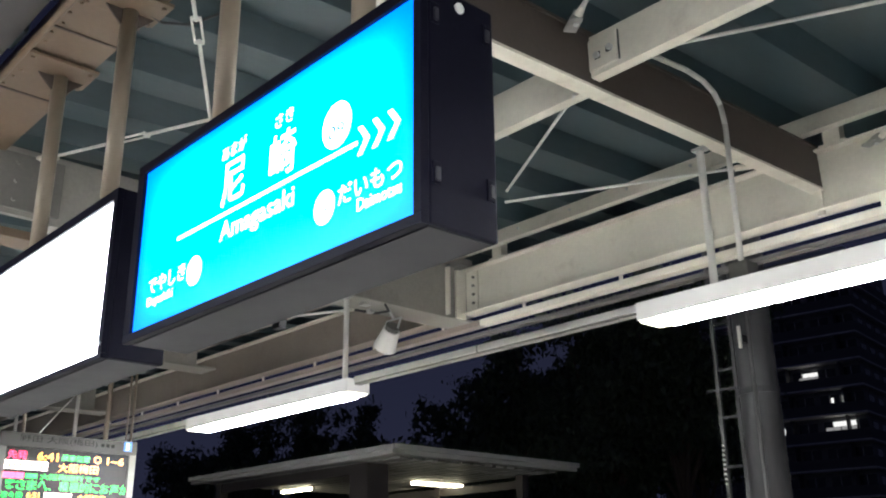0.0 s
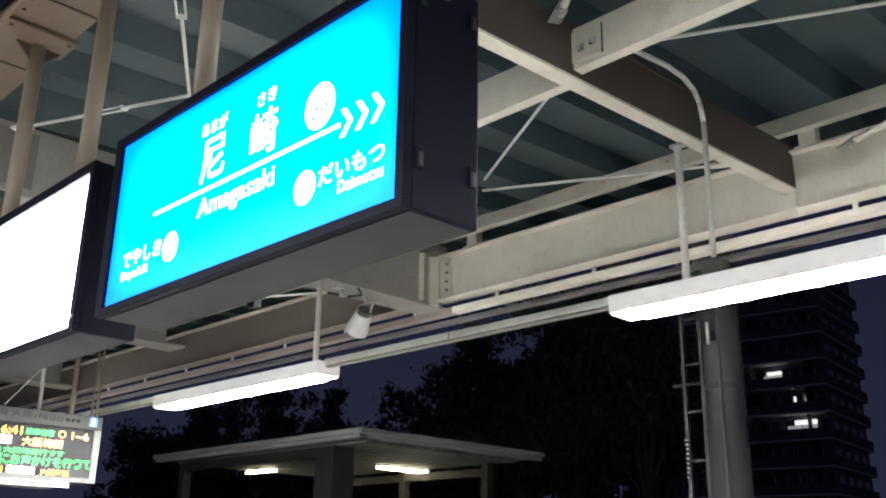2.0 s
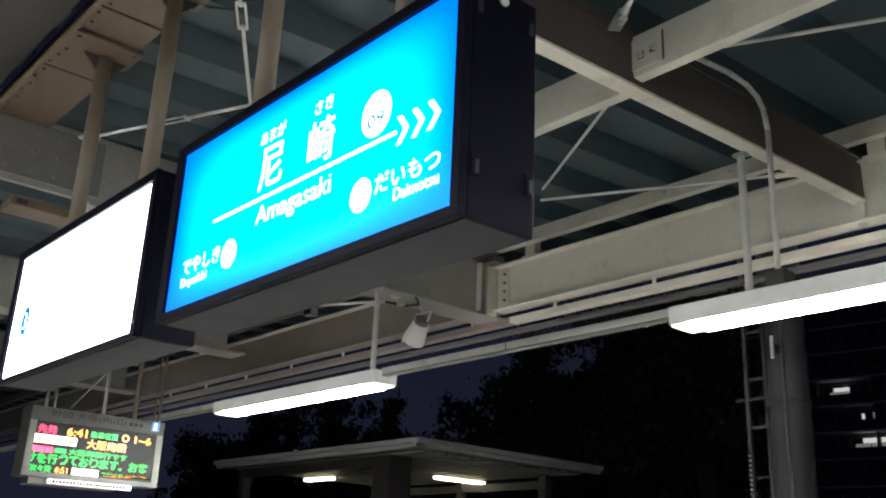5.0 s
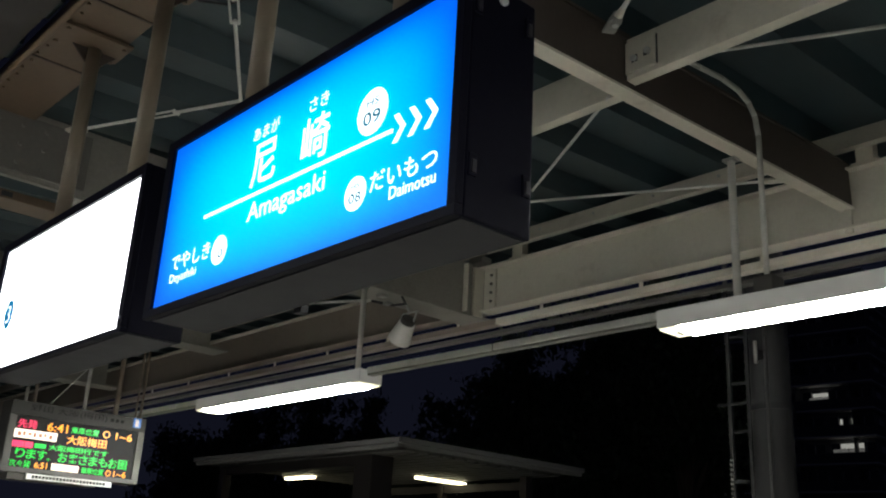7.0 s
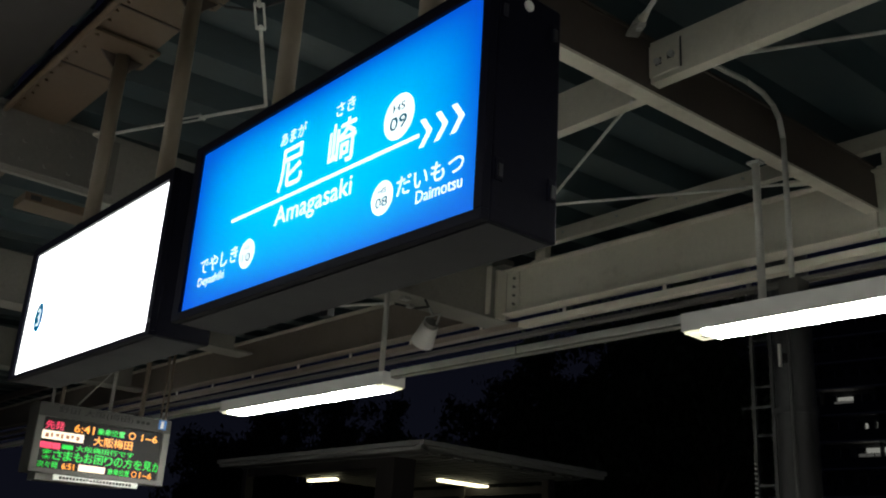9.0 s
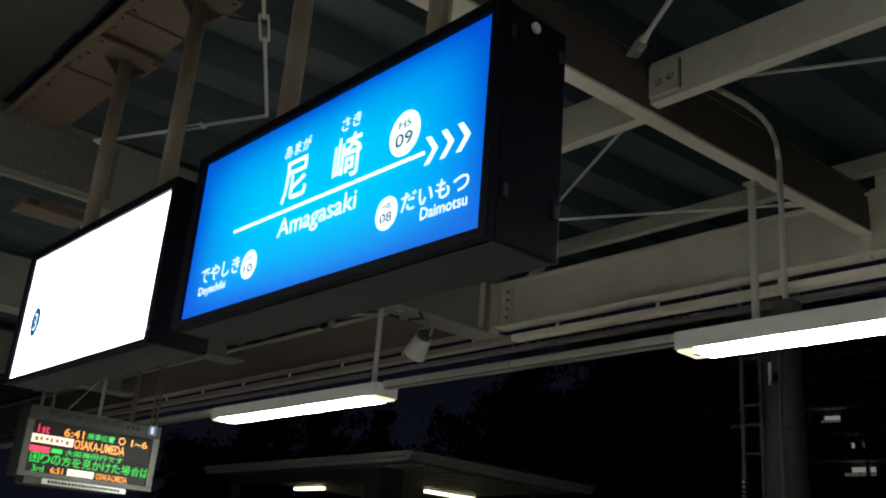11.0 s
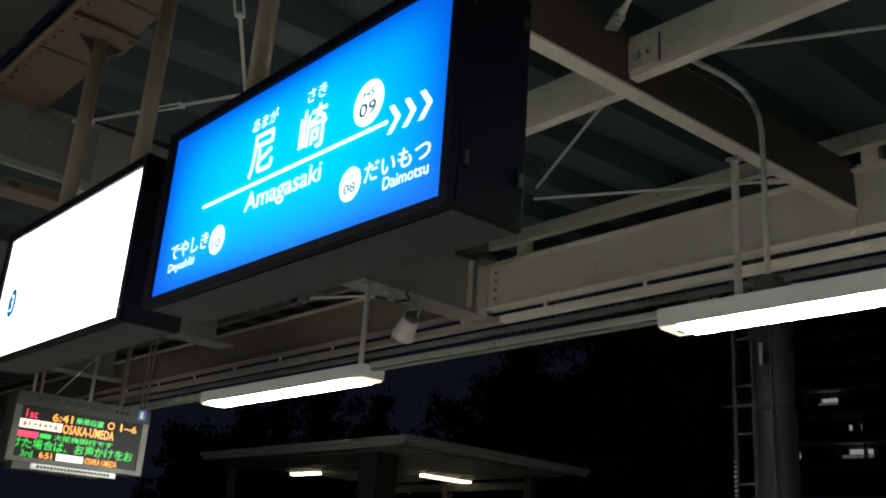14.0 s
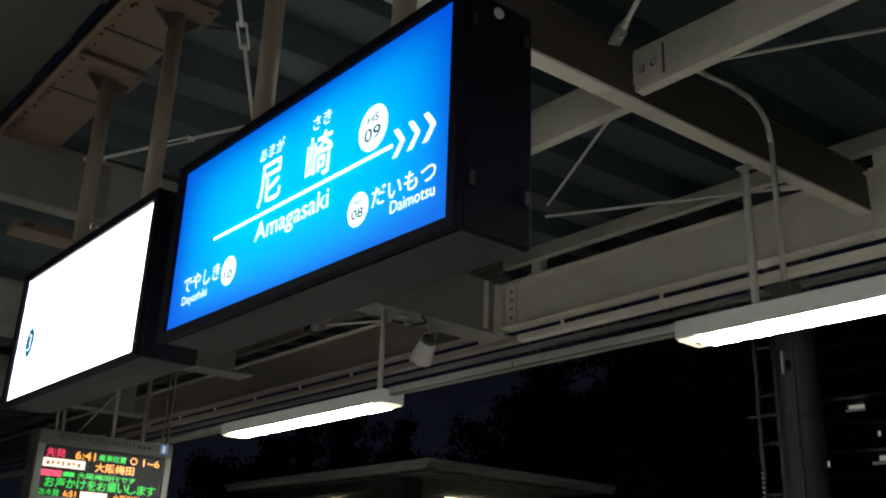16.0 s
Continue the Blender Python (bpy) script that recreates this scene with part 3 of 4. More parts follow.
luminaire(-1.220, [(-0.815, 3.705), (0.85, 3.9)])
luminaire(3.395, [(3.8, 3.9), (5.4, 3.9)])
luminaire(-10.45, [(-10.2, 3.9), (-8.4, 3.9)])


# Unseen near-side row; number and places chosen for the light it gives.
def back_row():
    first = luminaire(0.4, [(0.8, 4.32), (2.4, 4.32)])
    first.matrix_basis = Matrix.Translation((1.9, -2.7, 3.0))
    for x in (-2.7, 6.5):
        copy_thing(first, Matrix.Translation((x, -2.7, 3.0)))


back_row()


def lamp_rail():
    ob = thing("lamp_rail", (0, LAMP_Y, 2.98), "slim cream cable rail joining the luminaires", "rail")
    for x0, x1 in ((-16, -10.455), (-8.215, -5.84), (-3.60, -1.225), (1.015, 3.39)):
        part("rail_length", box((x0, LAMP_Y - 0.055, 2.956), (x1, LAMP_Y - 0.005, 2.997), 0.003), M["white"], ob)
        part("rail_lip", box((x0, LAMP_Y - 0.048, 2.942), (x1, LAMP_Y + 0.0, 2.9555), 0.002), M["dull"], ob, "grey under-lip of the rail")
        part("rail_joint", box(((x0 + x1) / 2, LAMP_Y - 0.057, 2.953), ((x0 + x1) / 2 + 0.006, LAMP_Y - 0.003, 2.999)), M["grey"], ob)


lamp_rail()


CY = 2.56


def conduit():
    ob = thing("conduit", (-0.65, CY, 3.0), "bent grey steel conduit feeding the luminaire", "conduit")
    pts = [(-0.70, 1.98, 3.985), (-0.700, 2.14, 4.0), (-0.690, 2.32, 4.01), (-0.676, 2.44, 3.99), (-0.664, 2.51, 3.945), (-0.655, 2.545, 3.88), (-0.650, CY, 3.78), (-0.650, CY, 3.0)]
    part("pipe", bent(pts, 0.0135), M["rod"], ob, smooth=True)
    part("junction_box", box((-0.695, CY - 0.05, 2.9855), (-0.595, CY + 0.05, 3.062), 0.006), M["board"], ob, "pale junction box")
    part("saddle", box((-0.73, 1.93, 3.965), (-0.68, 2.0, 4.005), 0.003), M["steel"], ob)


conduit()


# ---- roof bracing ----
def brace(name_label, p, q, buckle=None, r=0.009):
    ob = thing("brace_rod", p, name_label, "brace rod", "roof brace rods")
    p, q = Vector(p), Vector(q)
    if buckle:
        gap = 0.075 / (q - p).length
        part("rod", rod(p, p.lerp(q, buckle - gap), r, seg=8), M["rod"], ob)
        part("rod", rod(p.lerp(q, buckle + gap), q, r, seg=8), M["rod"], ob)
    else:
        part("rod", rod(p, q, r, seg=8), M["rod"], ob)
    d = (q - p).normalized()
    side = d.cross(Vector((0, 0, 1))).normalized()
    if buckle:
        c = p.lerp(q, buckle)
        bm = bmesh.new()
        for s in (-1, 1):
            rod(c - d * 0.09 + side * 0.019 * s, c + d * 0.09 + side * 0.019 * s, 0.0055, bm, 8)
            rod(c + d * 0.09 * s - side * 0.022, c + d * 0.09 * s + side * 0.022, 0.010, bm, 8)
        part("turnbuckle", bm, M["rod"], ob, "open steel turnbuckle")
    m = Matrix.Translation(q) @ Matrix.Rotation(math.atan2(d.y, d.x), 4, "Z")
    if r > 0.0085:
        part("end_lug", box((-0.08, -0.03, -0.008), (0.03, 0.03, 0.008), 0.003, m=m), M["cream"], ob)
    return ob


def sagging_cable():
    ob = thing("cable", (-2.0, 0.4, 3.95), "thin black cable sagging between the braces", "cable")
    pts = [(-1.80, 0.0, 3.965), (-1.86, 0.10, 3.953), (-1.89, 0.20, 3.948), (-1.826, 0.296, 3.948), (-1.661, 0.363, 3.96), (-1.5, 0.36, 4.02)]
    part("sheath", bent(pts, 0.006), M["ink"], ob)


sagging_cable()

WB = "white-painted roof brace rod"
brace(WB, (-2.20, 2.62, 3.86), (-0.93, 3.27, 3.86))
brace(WB, (-2.07, 2.50, 3.86), (-0.83, 1.635, 3.688), r=0.008)
brace(WB, (2.17, 3.23, 3.92), (-0.70, 1.70, 3.835))
brace("white-painted roof brace rod with a turnbuckle", (-2.47, 0.76, 3.90), (-1.35, 0.022, 3.94), 0.59)
brace("white-painted roof brace rod with a turnbuckle", (-2.47, 0.76, 3.90), (-3.45, 0.30, 3.88), 0.45)
brace(WB, (0.9, 3.0, 3.95), (-0.30, 3.62, 3.95))


def gusset_knuckle(x, y, z, toward):
    """A lug plate on the rafter, a forked clevis pinned to it, and the brace rod that leaves it."""
    ob = thing("brace_knuckle", (x, y, z), "cream gusset plate where a brace rod meets the rafter", "bracket", "brace gussets")
    p = Vector((x, y, z))
    d = (Vector(toward) - p).normalized()
    m = Matrix.Translation(p) @ Matrix.Rotation(math.atan2(d.y, d.x), 4, "Z")
    lug = box((-0.09, -0.028, -0.006), (0.0, 0.028, 0.008), 0.004, m=m)
    rod(p + Vector((0, 0, -0.006)), p + Vector((0, 0, 0.008)), 0.028, lug, 20)
    part("lug_plate", lug, M["dull"], ob)
    part("pin", rod(p + Vector((0, 0, -0.026)), p + Vector((0, 0, 0.022)), 0.012, seg=12), M["steel"], ob, "steel pin")
    for dz in (-0.015, 0.017):
        fork = box((-0.02, -0.019, dz - 0.005), (0.045, 0.019, dz + 0.005), 0.004, m=m)
        part("clevis_cheek", fork, M["dull"], ob)
    part("clevis_neck", rod(p + d * 0.040, p + d * 0.10, 0.018, seg=14, r2=0.012), M["cream"], ob, smooth=True)
    part("rod", rod(p + d * 0.095, toward, 0.0105, seg=10), M["rod"], ob, "white-painted brace rod")


gusset_knuckle(-0.615, 1.40, 3.86, (1.10, 0.28, 3.87))
gusset_knuckle(-0.35, 3.60, 3.92, (2.10, 2.30, 3.92))


# ---- loudspeaker under the frame beam ----
def loudspeaker():
    c = Vector((-3.915, 3.10, 3.395))
    ob = thing("loudspeaker", (c.x, c.y, 3.598), "white horn loudspeaker on a steel bracket under the beam", "loudspeaker")
    d = Vector((-0.74, 0.20, -0.64)).normalized()
    top = c - d * 0.10
    bm = rod(top, c + d * 0.07, 0.062, seg=24, r2=0.088)
    part("horn", bm, M["white"], ob, smooth=False)
    part("grille", rod(c + d * 0.071, c + d * 0.074, 0.080, seg=24), M["board"], ob)
    part("driver", rod(top - d * 0.035, top - d * 0.001, 0.055, seg=20), M["dark_grey"], ob, "dark driver cap")
    bm = bmesh.new()
    rod(c + Vector((-0.09, 0, 0)), top + Vector((-0.08, 0.02, 0.08)), 0.008, bm, 8)
    rod(c + Vector((0.09, 0, 0)), top + Vector((0.08, 0.02, 0.08)), 0.008, bm, 8)
    rod(top + Vector((-0.085, 0.02, 0.08)), top + Vector((0.085, 0.02, 0.08)), 0.008, bm, 8)
    rod(top + Vector((0, 0.02, 0.08)), (c.x + 0.12, c.y - 0.1, 3.60), 0.010, bm, 8)
    part("bracket", bm, M["steel"], ob)


loudspeaker()


def beam_clamp():
    ob = thing("beam_clamp", (-3.85, 2.85, 3.598), "small steel clamp with conduit on the beam flange", "bracket")
    bm = bmesh.new()
    rod((-4.42, 2.55, 3.588), (-3.97, 2.80, 3.588), 0.011, bm, 8)
    part("pale_conduit", bm, M["rod"], ob, "pale thin conduit")
    part("dark_conduit", bent([(-3.96, 2.82, 3.588), (-3.90, 2.98, 3.580), (-3.78, 3.0, 3.575), (-3.70, 2.90, 3.59)], 0.009), M["ink"], ob, "dark flexible conduit")
    part("strap", box((-3.80, 2.74, 3.572), (-3.74, 2.80, 3.5975), 0.002), M["steel"], ob)
    part("strap", box((-3.93, 2.90, 3.572), (-3.88, 2.95, 3.5975), 0.002), M["steel"], ob)


beam_clamp()

# ---- departure board ----
BX = -6.5
board = thing("departure_board", (BX - 0.1, 1.82, 2.29), "hanging departure board with lit coloured diode text", "departure board")
part("casing", box((BX - 0.22, 1.245, 2.29), (BX - 0.012, 2.395, 2.853), 0.008), M["board"], board)
part("display_glass", box((BX - 0.0118, 1.305, 2.331), (BX - 0.004, 2.332, 2.735)), M["black"], board, "black display glass")
for a, b in (((1.247, 2.292), (2.393, 2.330)), ((1.247, 2.736), (2.393, 2.851)), ((1.247, 2.331), (1.304, 2.735)), ((2.333, 2.331), (2.393, 2.735))):
    part("bezel", box((BX - 0.0118, a[0], a[1]), (BX + 0.012, b[0], b[1]), 0.002), M["header" if a[1] > 2.7 else "board"], board)
TURN = (90, 0, 90)
FX = BX - 0.002


def row(name, body, mat, y0, y1, z, h):
    return letters(name, body, M[mat], board, FX, y0, z, y1 - y0, h, TURN, bold=0.012)


letters("header_text", "野田 大阪(梅田)", M["faded_ink"], board, BX + 0.0128, 1.40, 2.772, 0.64, 0.062, TURN)
for k in range(3):
    part("header_mark", box((BX + 0.0122, 2.07 + 0.045 * k, 2.785), (BX + 0.0132, 2.10 + 0.045 * k, 2.812)), M["faded_ink"], board)
badge = part("badge", box((BX + 0.0122, 2.275, 2.765), (BX + 0.015, 2.345, 2.845)), M["blue_badge"], board, "blue track badge")
letters("badge_text", "1", M["white"], badge, BX + 0.0158, 2.294, 2.775, 0.026, 0.060, TURN, bold=0.02)
row("led_text", "6:41", "led_amber", 1.560, 1.728, 2.640, 0.066)
row("led_text", "乗車位置", "led_green", 1.757, 1.994, 2.648, 0.052)
row("led_text", "○", "led_amber", 2.030, 2.092, 2.645, 0.060)
row("led_text", "1~6", "led_amber", 2.145, 2.292, 2.643, 0.060)
part("led_bar", box((FX - 0.001, 1.308, 2.560), (FX, 1.650, 2.628)), M["led_white"], board, "lit white service box")
for k in range(7):
    part("led_bar_mark", box((FX + 0.0005, 1.335 + 0.042 * k, 2.574 + 0.006 * (k % 3)), (FX + 0.001, 1.362 + 0.042 * k - 0.008 * (k % 2), 2.606 + 0.005 * (k % 2))), M["led_mark"], board)
for y0, y1, mat in ((1.308, 1.40, "led_red"), (1.405, 1.47, "led_red")):
    part("led_bar", box((FX - 0.001, y0, 2.488), (FX, y1, 2.535)), M[mat], board)
row("led_text", "大阪梅田行です", "led_green", 1.60, 2.10, 2.490, 0.046)
part("led_bar", box((FX - 0.001, 1.485, 2.495), (FX, 1.575, 2.530)), M["led_green"], board)
row("led_text", "6:51", "led_amber", 1.510, 1.612, 2.337, 0.048)
part("led_bar", box((FX - 0.001, 1.648, 2.335), (FX, 1.872, 2.388)), M["led_white"], board, "lit white service box")
plate = part("notice_plate", box((BX - 0.005, 1.455, 2.245), (BX + 0.016, 2.168, 2.2895), 0.003), M["white"], board, "white notice strip with small print")
for k in range(22):
    part("print_bar", box((BX + 0.0164, 1.50 + 0.028 * k, 2.256), (BX + 0.0168, 1.521 + 0.028 * k, 2.278)), M["faded_ink"], plate)
part("under_tray", box((BX - 0.2, 1.32, 2.235), (BX - 0.02, 2.05, 2.2895), 0.004), M["board"], board)
for y, z, r in ((2.15, 4.16, 0.022), (2.335, 4.18, 0.009), (2.38, 4.18, 0.012), (1.45, 4.13, 0.016)):
    part("hanger", rod((BX - 0.1, y, 2.855), (BX - 0.1, y, z), r), M["pole"], board)
part("thin_wire", rod((BX + 0.0, 1.55, 2.86), (BX + 0.3, 1.85, 3.35), 0.004), M["rod"], board)


def turning_row(front, back, mat, y0, y1, yb0, yb1, z, h):
    """A two-sided strip: Japanese on one side, English on the other."""
    cx, cz = FX - 0.002, z + h / 2
    strip = part("turning_strip", box((cx - 0.001, min(y0, yb0), z - 0.003), (cx + 0.001, max(y1, yb1), z + h + 0.003)), M["black"], board)
    strip.data.transform(Matrix.Translation(-(Vector((cx, 0, cz)) - origin_of(board))))
    strip.location = Vector((cx, 0, cz)) - origin_of(board)
    letters("led_text", front, M[mat], strip, cx + 0.0016, y0, z, y1 - y0, h, TURN, bold=0.012)
    other = letters("led_text", back, M[mat], strip, cx + 0.0016, yb0, z, yb1 - yb0, h, TURN, bold=0.012)
    other.data.transform(Matrix.Rotation(radians(180), 4, "Y"))
    return strip


turning = [turning_row("先発", "1st", "led_red", 1.324, 1.478, 1.345, 1.44, 2.640, 0.068),
           turning_row("大阪梅田", "OSAKA-UMEDA", "led_amber", 1.736, 2.075, 1.66, 2.10, 2.555, 0.074),
           turning_row("次々発", "3rd", "led_green", 1.310, 1.478, 1.36, 1.455, 2.335, 0.052)]


def turning_prism(faces, z, h):
    """A three-sided bar; each face carries words of the lowest line."""
    side = h + 0.008
    r = side / (2 * math.sqrt(3))
    c = Vector((FX + 0.0005 - r, 0, z + h / 2))
    corner = [(-side / 2, r), (side / 2, r), (0.0, -2 * r)]
    bar = part("turning_bar", prism([(v, -u) for u, v in corner], (c.x, 1.885, c.z), (c.x, 2.325, c.z)), M["black"], board)
    bar.data.transform(Matrix.Translation(-(c - origin_of(board))))
    bar.location = c - origin_of(board)
    for k, words in enumerate(faces):
        for body, mat, y0, y1 in words:
            word = letters("led_text", body, M[mat], bar, c.x + r + 0.0008, y0, z, y1 - y0, h, TURN, bold=0.010)
            word.data.transform(Matrix.Rotation(radians(-120 * k), 4, "Y"))
    return bar


lowest = turning_prism([[("大阪梅田", "led_amber", 1.920, 2.156)],
                        [("乗車位置", "led_green", 1.895, 2.085), ("○", "led_amber", 2.105, 2.150), ("1~6", "led_amber", 2.175, 2.285)],
                        [("OSAKA-UMEDA", "led_amber", 1.890, 2.165)]], 2.336, 0.050)

# the scrolling line: glyphs run along the front and return behind the display
SCROLL = "お客さまへ、積極的にお声かけを行っております。お客さまもお困りの方を見かけた場合は、お声かけをお願いします。"
PITCH, SPEED, LEFT, RIGHT = 0.086, 2.55, 1.305, 2.332
glyphs = []
for i, ch in enumerate(SCROLL):
    small = ch in "、。"
    g = letters("led_glyph", ch, M["led_green"], board, FX, 0.0, 0.0, 0.02 if small else 0.076, 0.02 if small else 0.076, TURN, bold=0.008)
    g.data.transform(Matrix.Translation(origin_of(board) - Vector((FX, 0.0, 0.0))))
    glyphs.append((g, i))


def glyph_place(i, t):
    """Where the glyph is on its belt at time t, in the board's space."""
    y = LEFT + 0.005 + (i - 0.75 - SPEED * t) * PITCH
    x = FX
    if y > RIGHT - 0.045:
        x, y = FX - 0.06, max(1.45, RIGHT - 0.045 - 0.5 * (y - RIGHT))
    elif y < LEFT - 0.040:
        x, y = FX - 0.12, min(2.2, LEFT - 0.040 + 0.5 * (LEFT - y))
    return Matrix.Translation(Vector((x, y, 2.404)) - origin_of(board))


# ---- column and cross pipes far along the platform ----
def column(x, y):
    ob = thing("canopy_column", (x, y, 0), "pale grey steel canopy column", "column", "canopy columns")
    part("shaft", prism(h_section(0.3, 0.3, 0.02, 0.02), (x, y - 0.15, 0), (x, y - 0.15, 3.32), up=(0, 1, 0)), M["grey"], ob)
    part("base_plate", box((x - 0.25, y - 0.25, 0), (x + 0.25, y + 0.25, 0.03)), M["grey"], ob)
    part("cap_plate", box((x - 0.22, y - 0.22, 3.32), (x + 0.22, y + 0.22, 3.345)), M["grey"], ob)


column(-9.62, 0.75)


# ---- shelter on the platform across the tracks ----


def shelter():
    ob = thing("platform_shelter", (-12.5, 9.8, 0), "waiting shelter with a pale flat roof on posts darkened to silhouettes, lit inside", "shelter")
    roof = part("roof", box((-15.6, 7.9, 3.50), (-9.6, 11.86, 3.575)), M["shelter"], ob)
    lip = [(0, 0), (0.10, 0), (0.10, 0.055), (0.16, 0.065), (0.16, 0.135), (0.0, 0.135)]
    part("fascia", prism(lip, (-15.67, 7.9, 3.475), (-9.50, 7.9, 3.475)), M["fascia"], roof, "stepped pale fascia")
    part("fascia", prism(lip, (-9.6, 7.75, 3.475), (-9.6, 11.96, 3.475)), M["fascia"], roof, "stepped pale fascia")
    for k in range(14):
        part("soffit_slat", box((-15.4, 8.15 + 0.26 * k, 3.455), (-9.8, 8.33 + 0.26 * k, 3.49)), M["shelter"], roof)
    # Posts, head beams and back wall are coloured dark to read as unlit.
    for x, y, w in ((-15.1, 8.15, 0.17), (-10.75, 8.3, 0.44), (-14.9, 11.5, 0.16), (-10.4, 11.5, 0.16), (-12.6, 11.5, 0.14)):
        part("post", box((x - w / 2, y - w / 2, 0), (x + w / 2, y + w / 2, 3.4545), 0.006), M["unlit_dark"], ob, "post coloured dark as an unlit silhouette")
    part("head_beam", box((-15.01, 8.10, 3.30), (-10.98, 8.18, 3.4545)), M["unlit_dark"], ob)
    part("head_beam", box((-14.81, 11.45, 3.22), (-10.49, 11.55, 3.36)), M["unlit_dark"], ob)
    part("back_wall", box((-14.9, 11.62, 0), (-10.3, 11.66, 1.1)), M["unlit_dark"], ob)
    for x, y, l, along in ((-14.95, 9.75, 0.95, 0), (-14.9, 11.30, 0.42, 0), (-12.33, 11.2, 1.25, 1)):
        a, b = ((x - l / 2, y - 0.06, 3.39), (x + l / 2, y + 0.06, 3.44)) if along == 0 else ((x - 0.06, y - l / 2, 3.39), (x + 0.06, y + l / 2, 3.44))
        lamp = part("luminaire", box(a, b, 0.012), M["shelter_tube"], ob, "warm lit tube luminaire")
        part("tray", box((a[0] - 0.02, a[1] - 0.02, 3.4405), (b[0] + 0.02, b[1] + 0.02, 3.454)), M["fascia"], lamp)


shelter()


def small_light(x, y, z):
    ob = thing("platform_light", (x, y, z), "small distant white platform light", "light", "distant lights")
    bm = bmesh.new()
    bmesh.ops.create_uvsphere(bm, u_segments=10, v_segments=6, radius=0.06, matrix=Matrix.Translation((x, y, z)))
    part("globe", bm, M["shelter_tube"], ob)
    part("stem", rod((x, y, 0), (x, y, z - 0.05), 0.03), M["grey"], ob)


small_light(-16.3, 11.0, 2.75)
small_light(-15.0, 12.5, 2.85)
small_light(-13.2, 12.6, 2.85)


# ---- mast and lattice beside the far track ----
def mast():
    ob = thing("catenary_mast", (-3.275, 7.3, 0), "thick grey steel mast beside the far track", "mast")
    part("shaft", rod((-3.275, 7.3, 0), (-3.255, 7.3, 9.0), 0.198, seg=36, r2=0.18), M["mast"], ob, smooth=True)
    part("band", rod((-3.27, 7.3, 3.38), (-3.27, 7.3, 3.44), 0.203, seg=36), M["mast"], ob)
    part("cable_pipe", rod((-3.20, 7.085, 0), (-3.18, 7.085, 5.2), 0.018), M["lattice"], ob, "grey cable pipe")
    arm = part("bracket_arm", box((-3.27, 7.0, 3.86), (-3.21, 7.11, 3.94), 0.004), M["mast"], ob)
    part("insulator", rod((-3.23, 6.98, 3.80), (-3.23, 6.98, 4.02), 0.018), M["rod"], arm, "white insulator rod")


mast()


def lattice():
    ob = thing("lattice_mast", (-3.967, 7.9, 0), "slender steel lattice mast with rungs", "mast")
    for dx in (-0.114, 0.114):
        part("leg", box((-3.967 + dx - 0.022, 7.88, 0), (-3.967 + dx + 0.022, 7.92, 8.5), 0.004), M["lattice"], ob)
    for k in range(20):
        part("rung", box((-4.058, 7.89, 0.18 + 0.52 * k), (-3.876, 7.91, 0.21 + 0.52 * k)), M["lattice"], ob)
    for k in range(9):
        part("step_bolt", rod((-4.08, 7.88, 2.62 + 0.05 * k), (-4.08, 7.85, 2.62 + 0.05 * k), 0.012, seg=6), M["rod"], ob)
    part("cross_arm", box((-4.22, 7.87, 3.60), (-3.86, 7.88, 3.63)), M["lattice"], ob)


lattice()


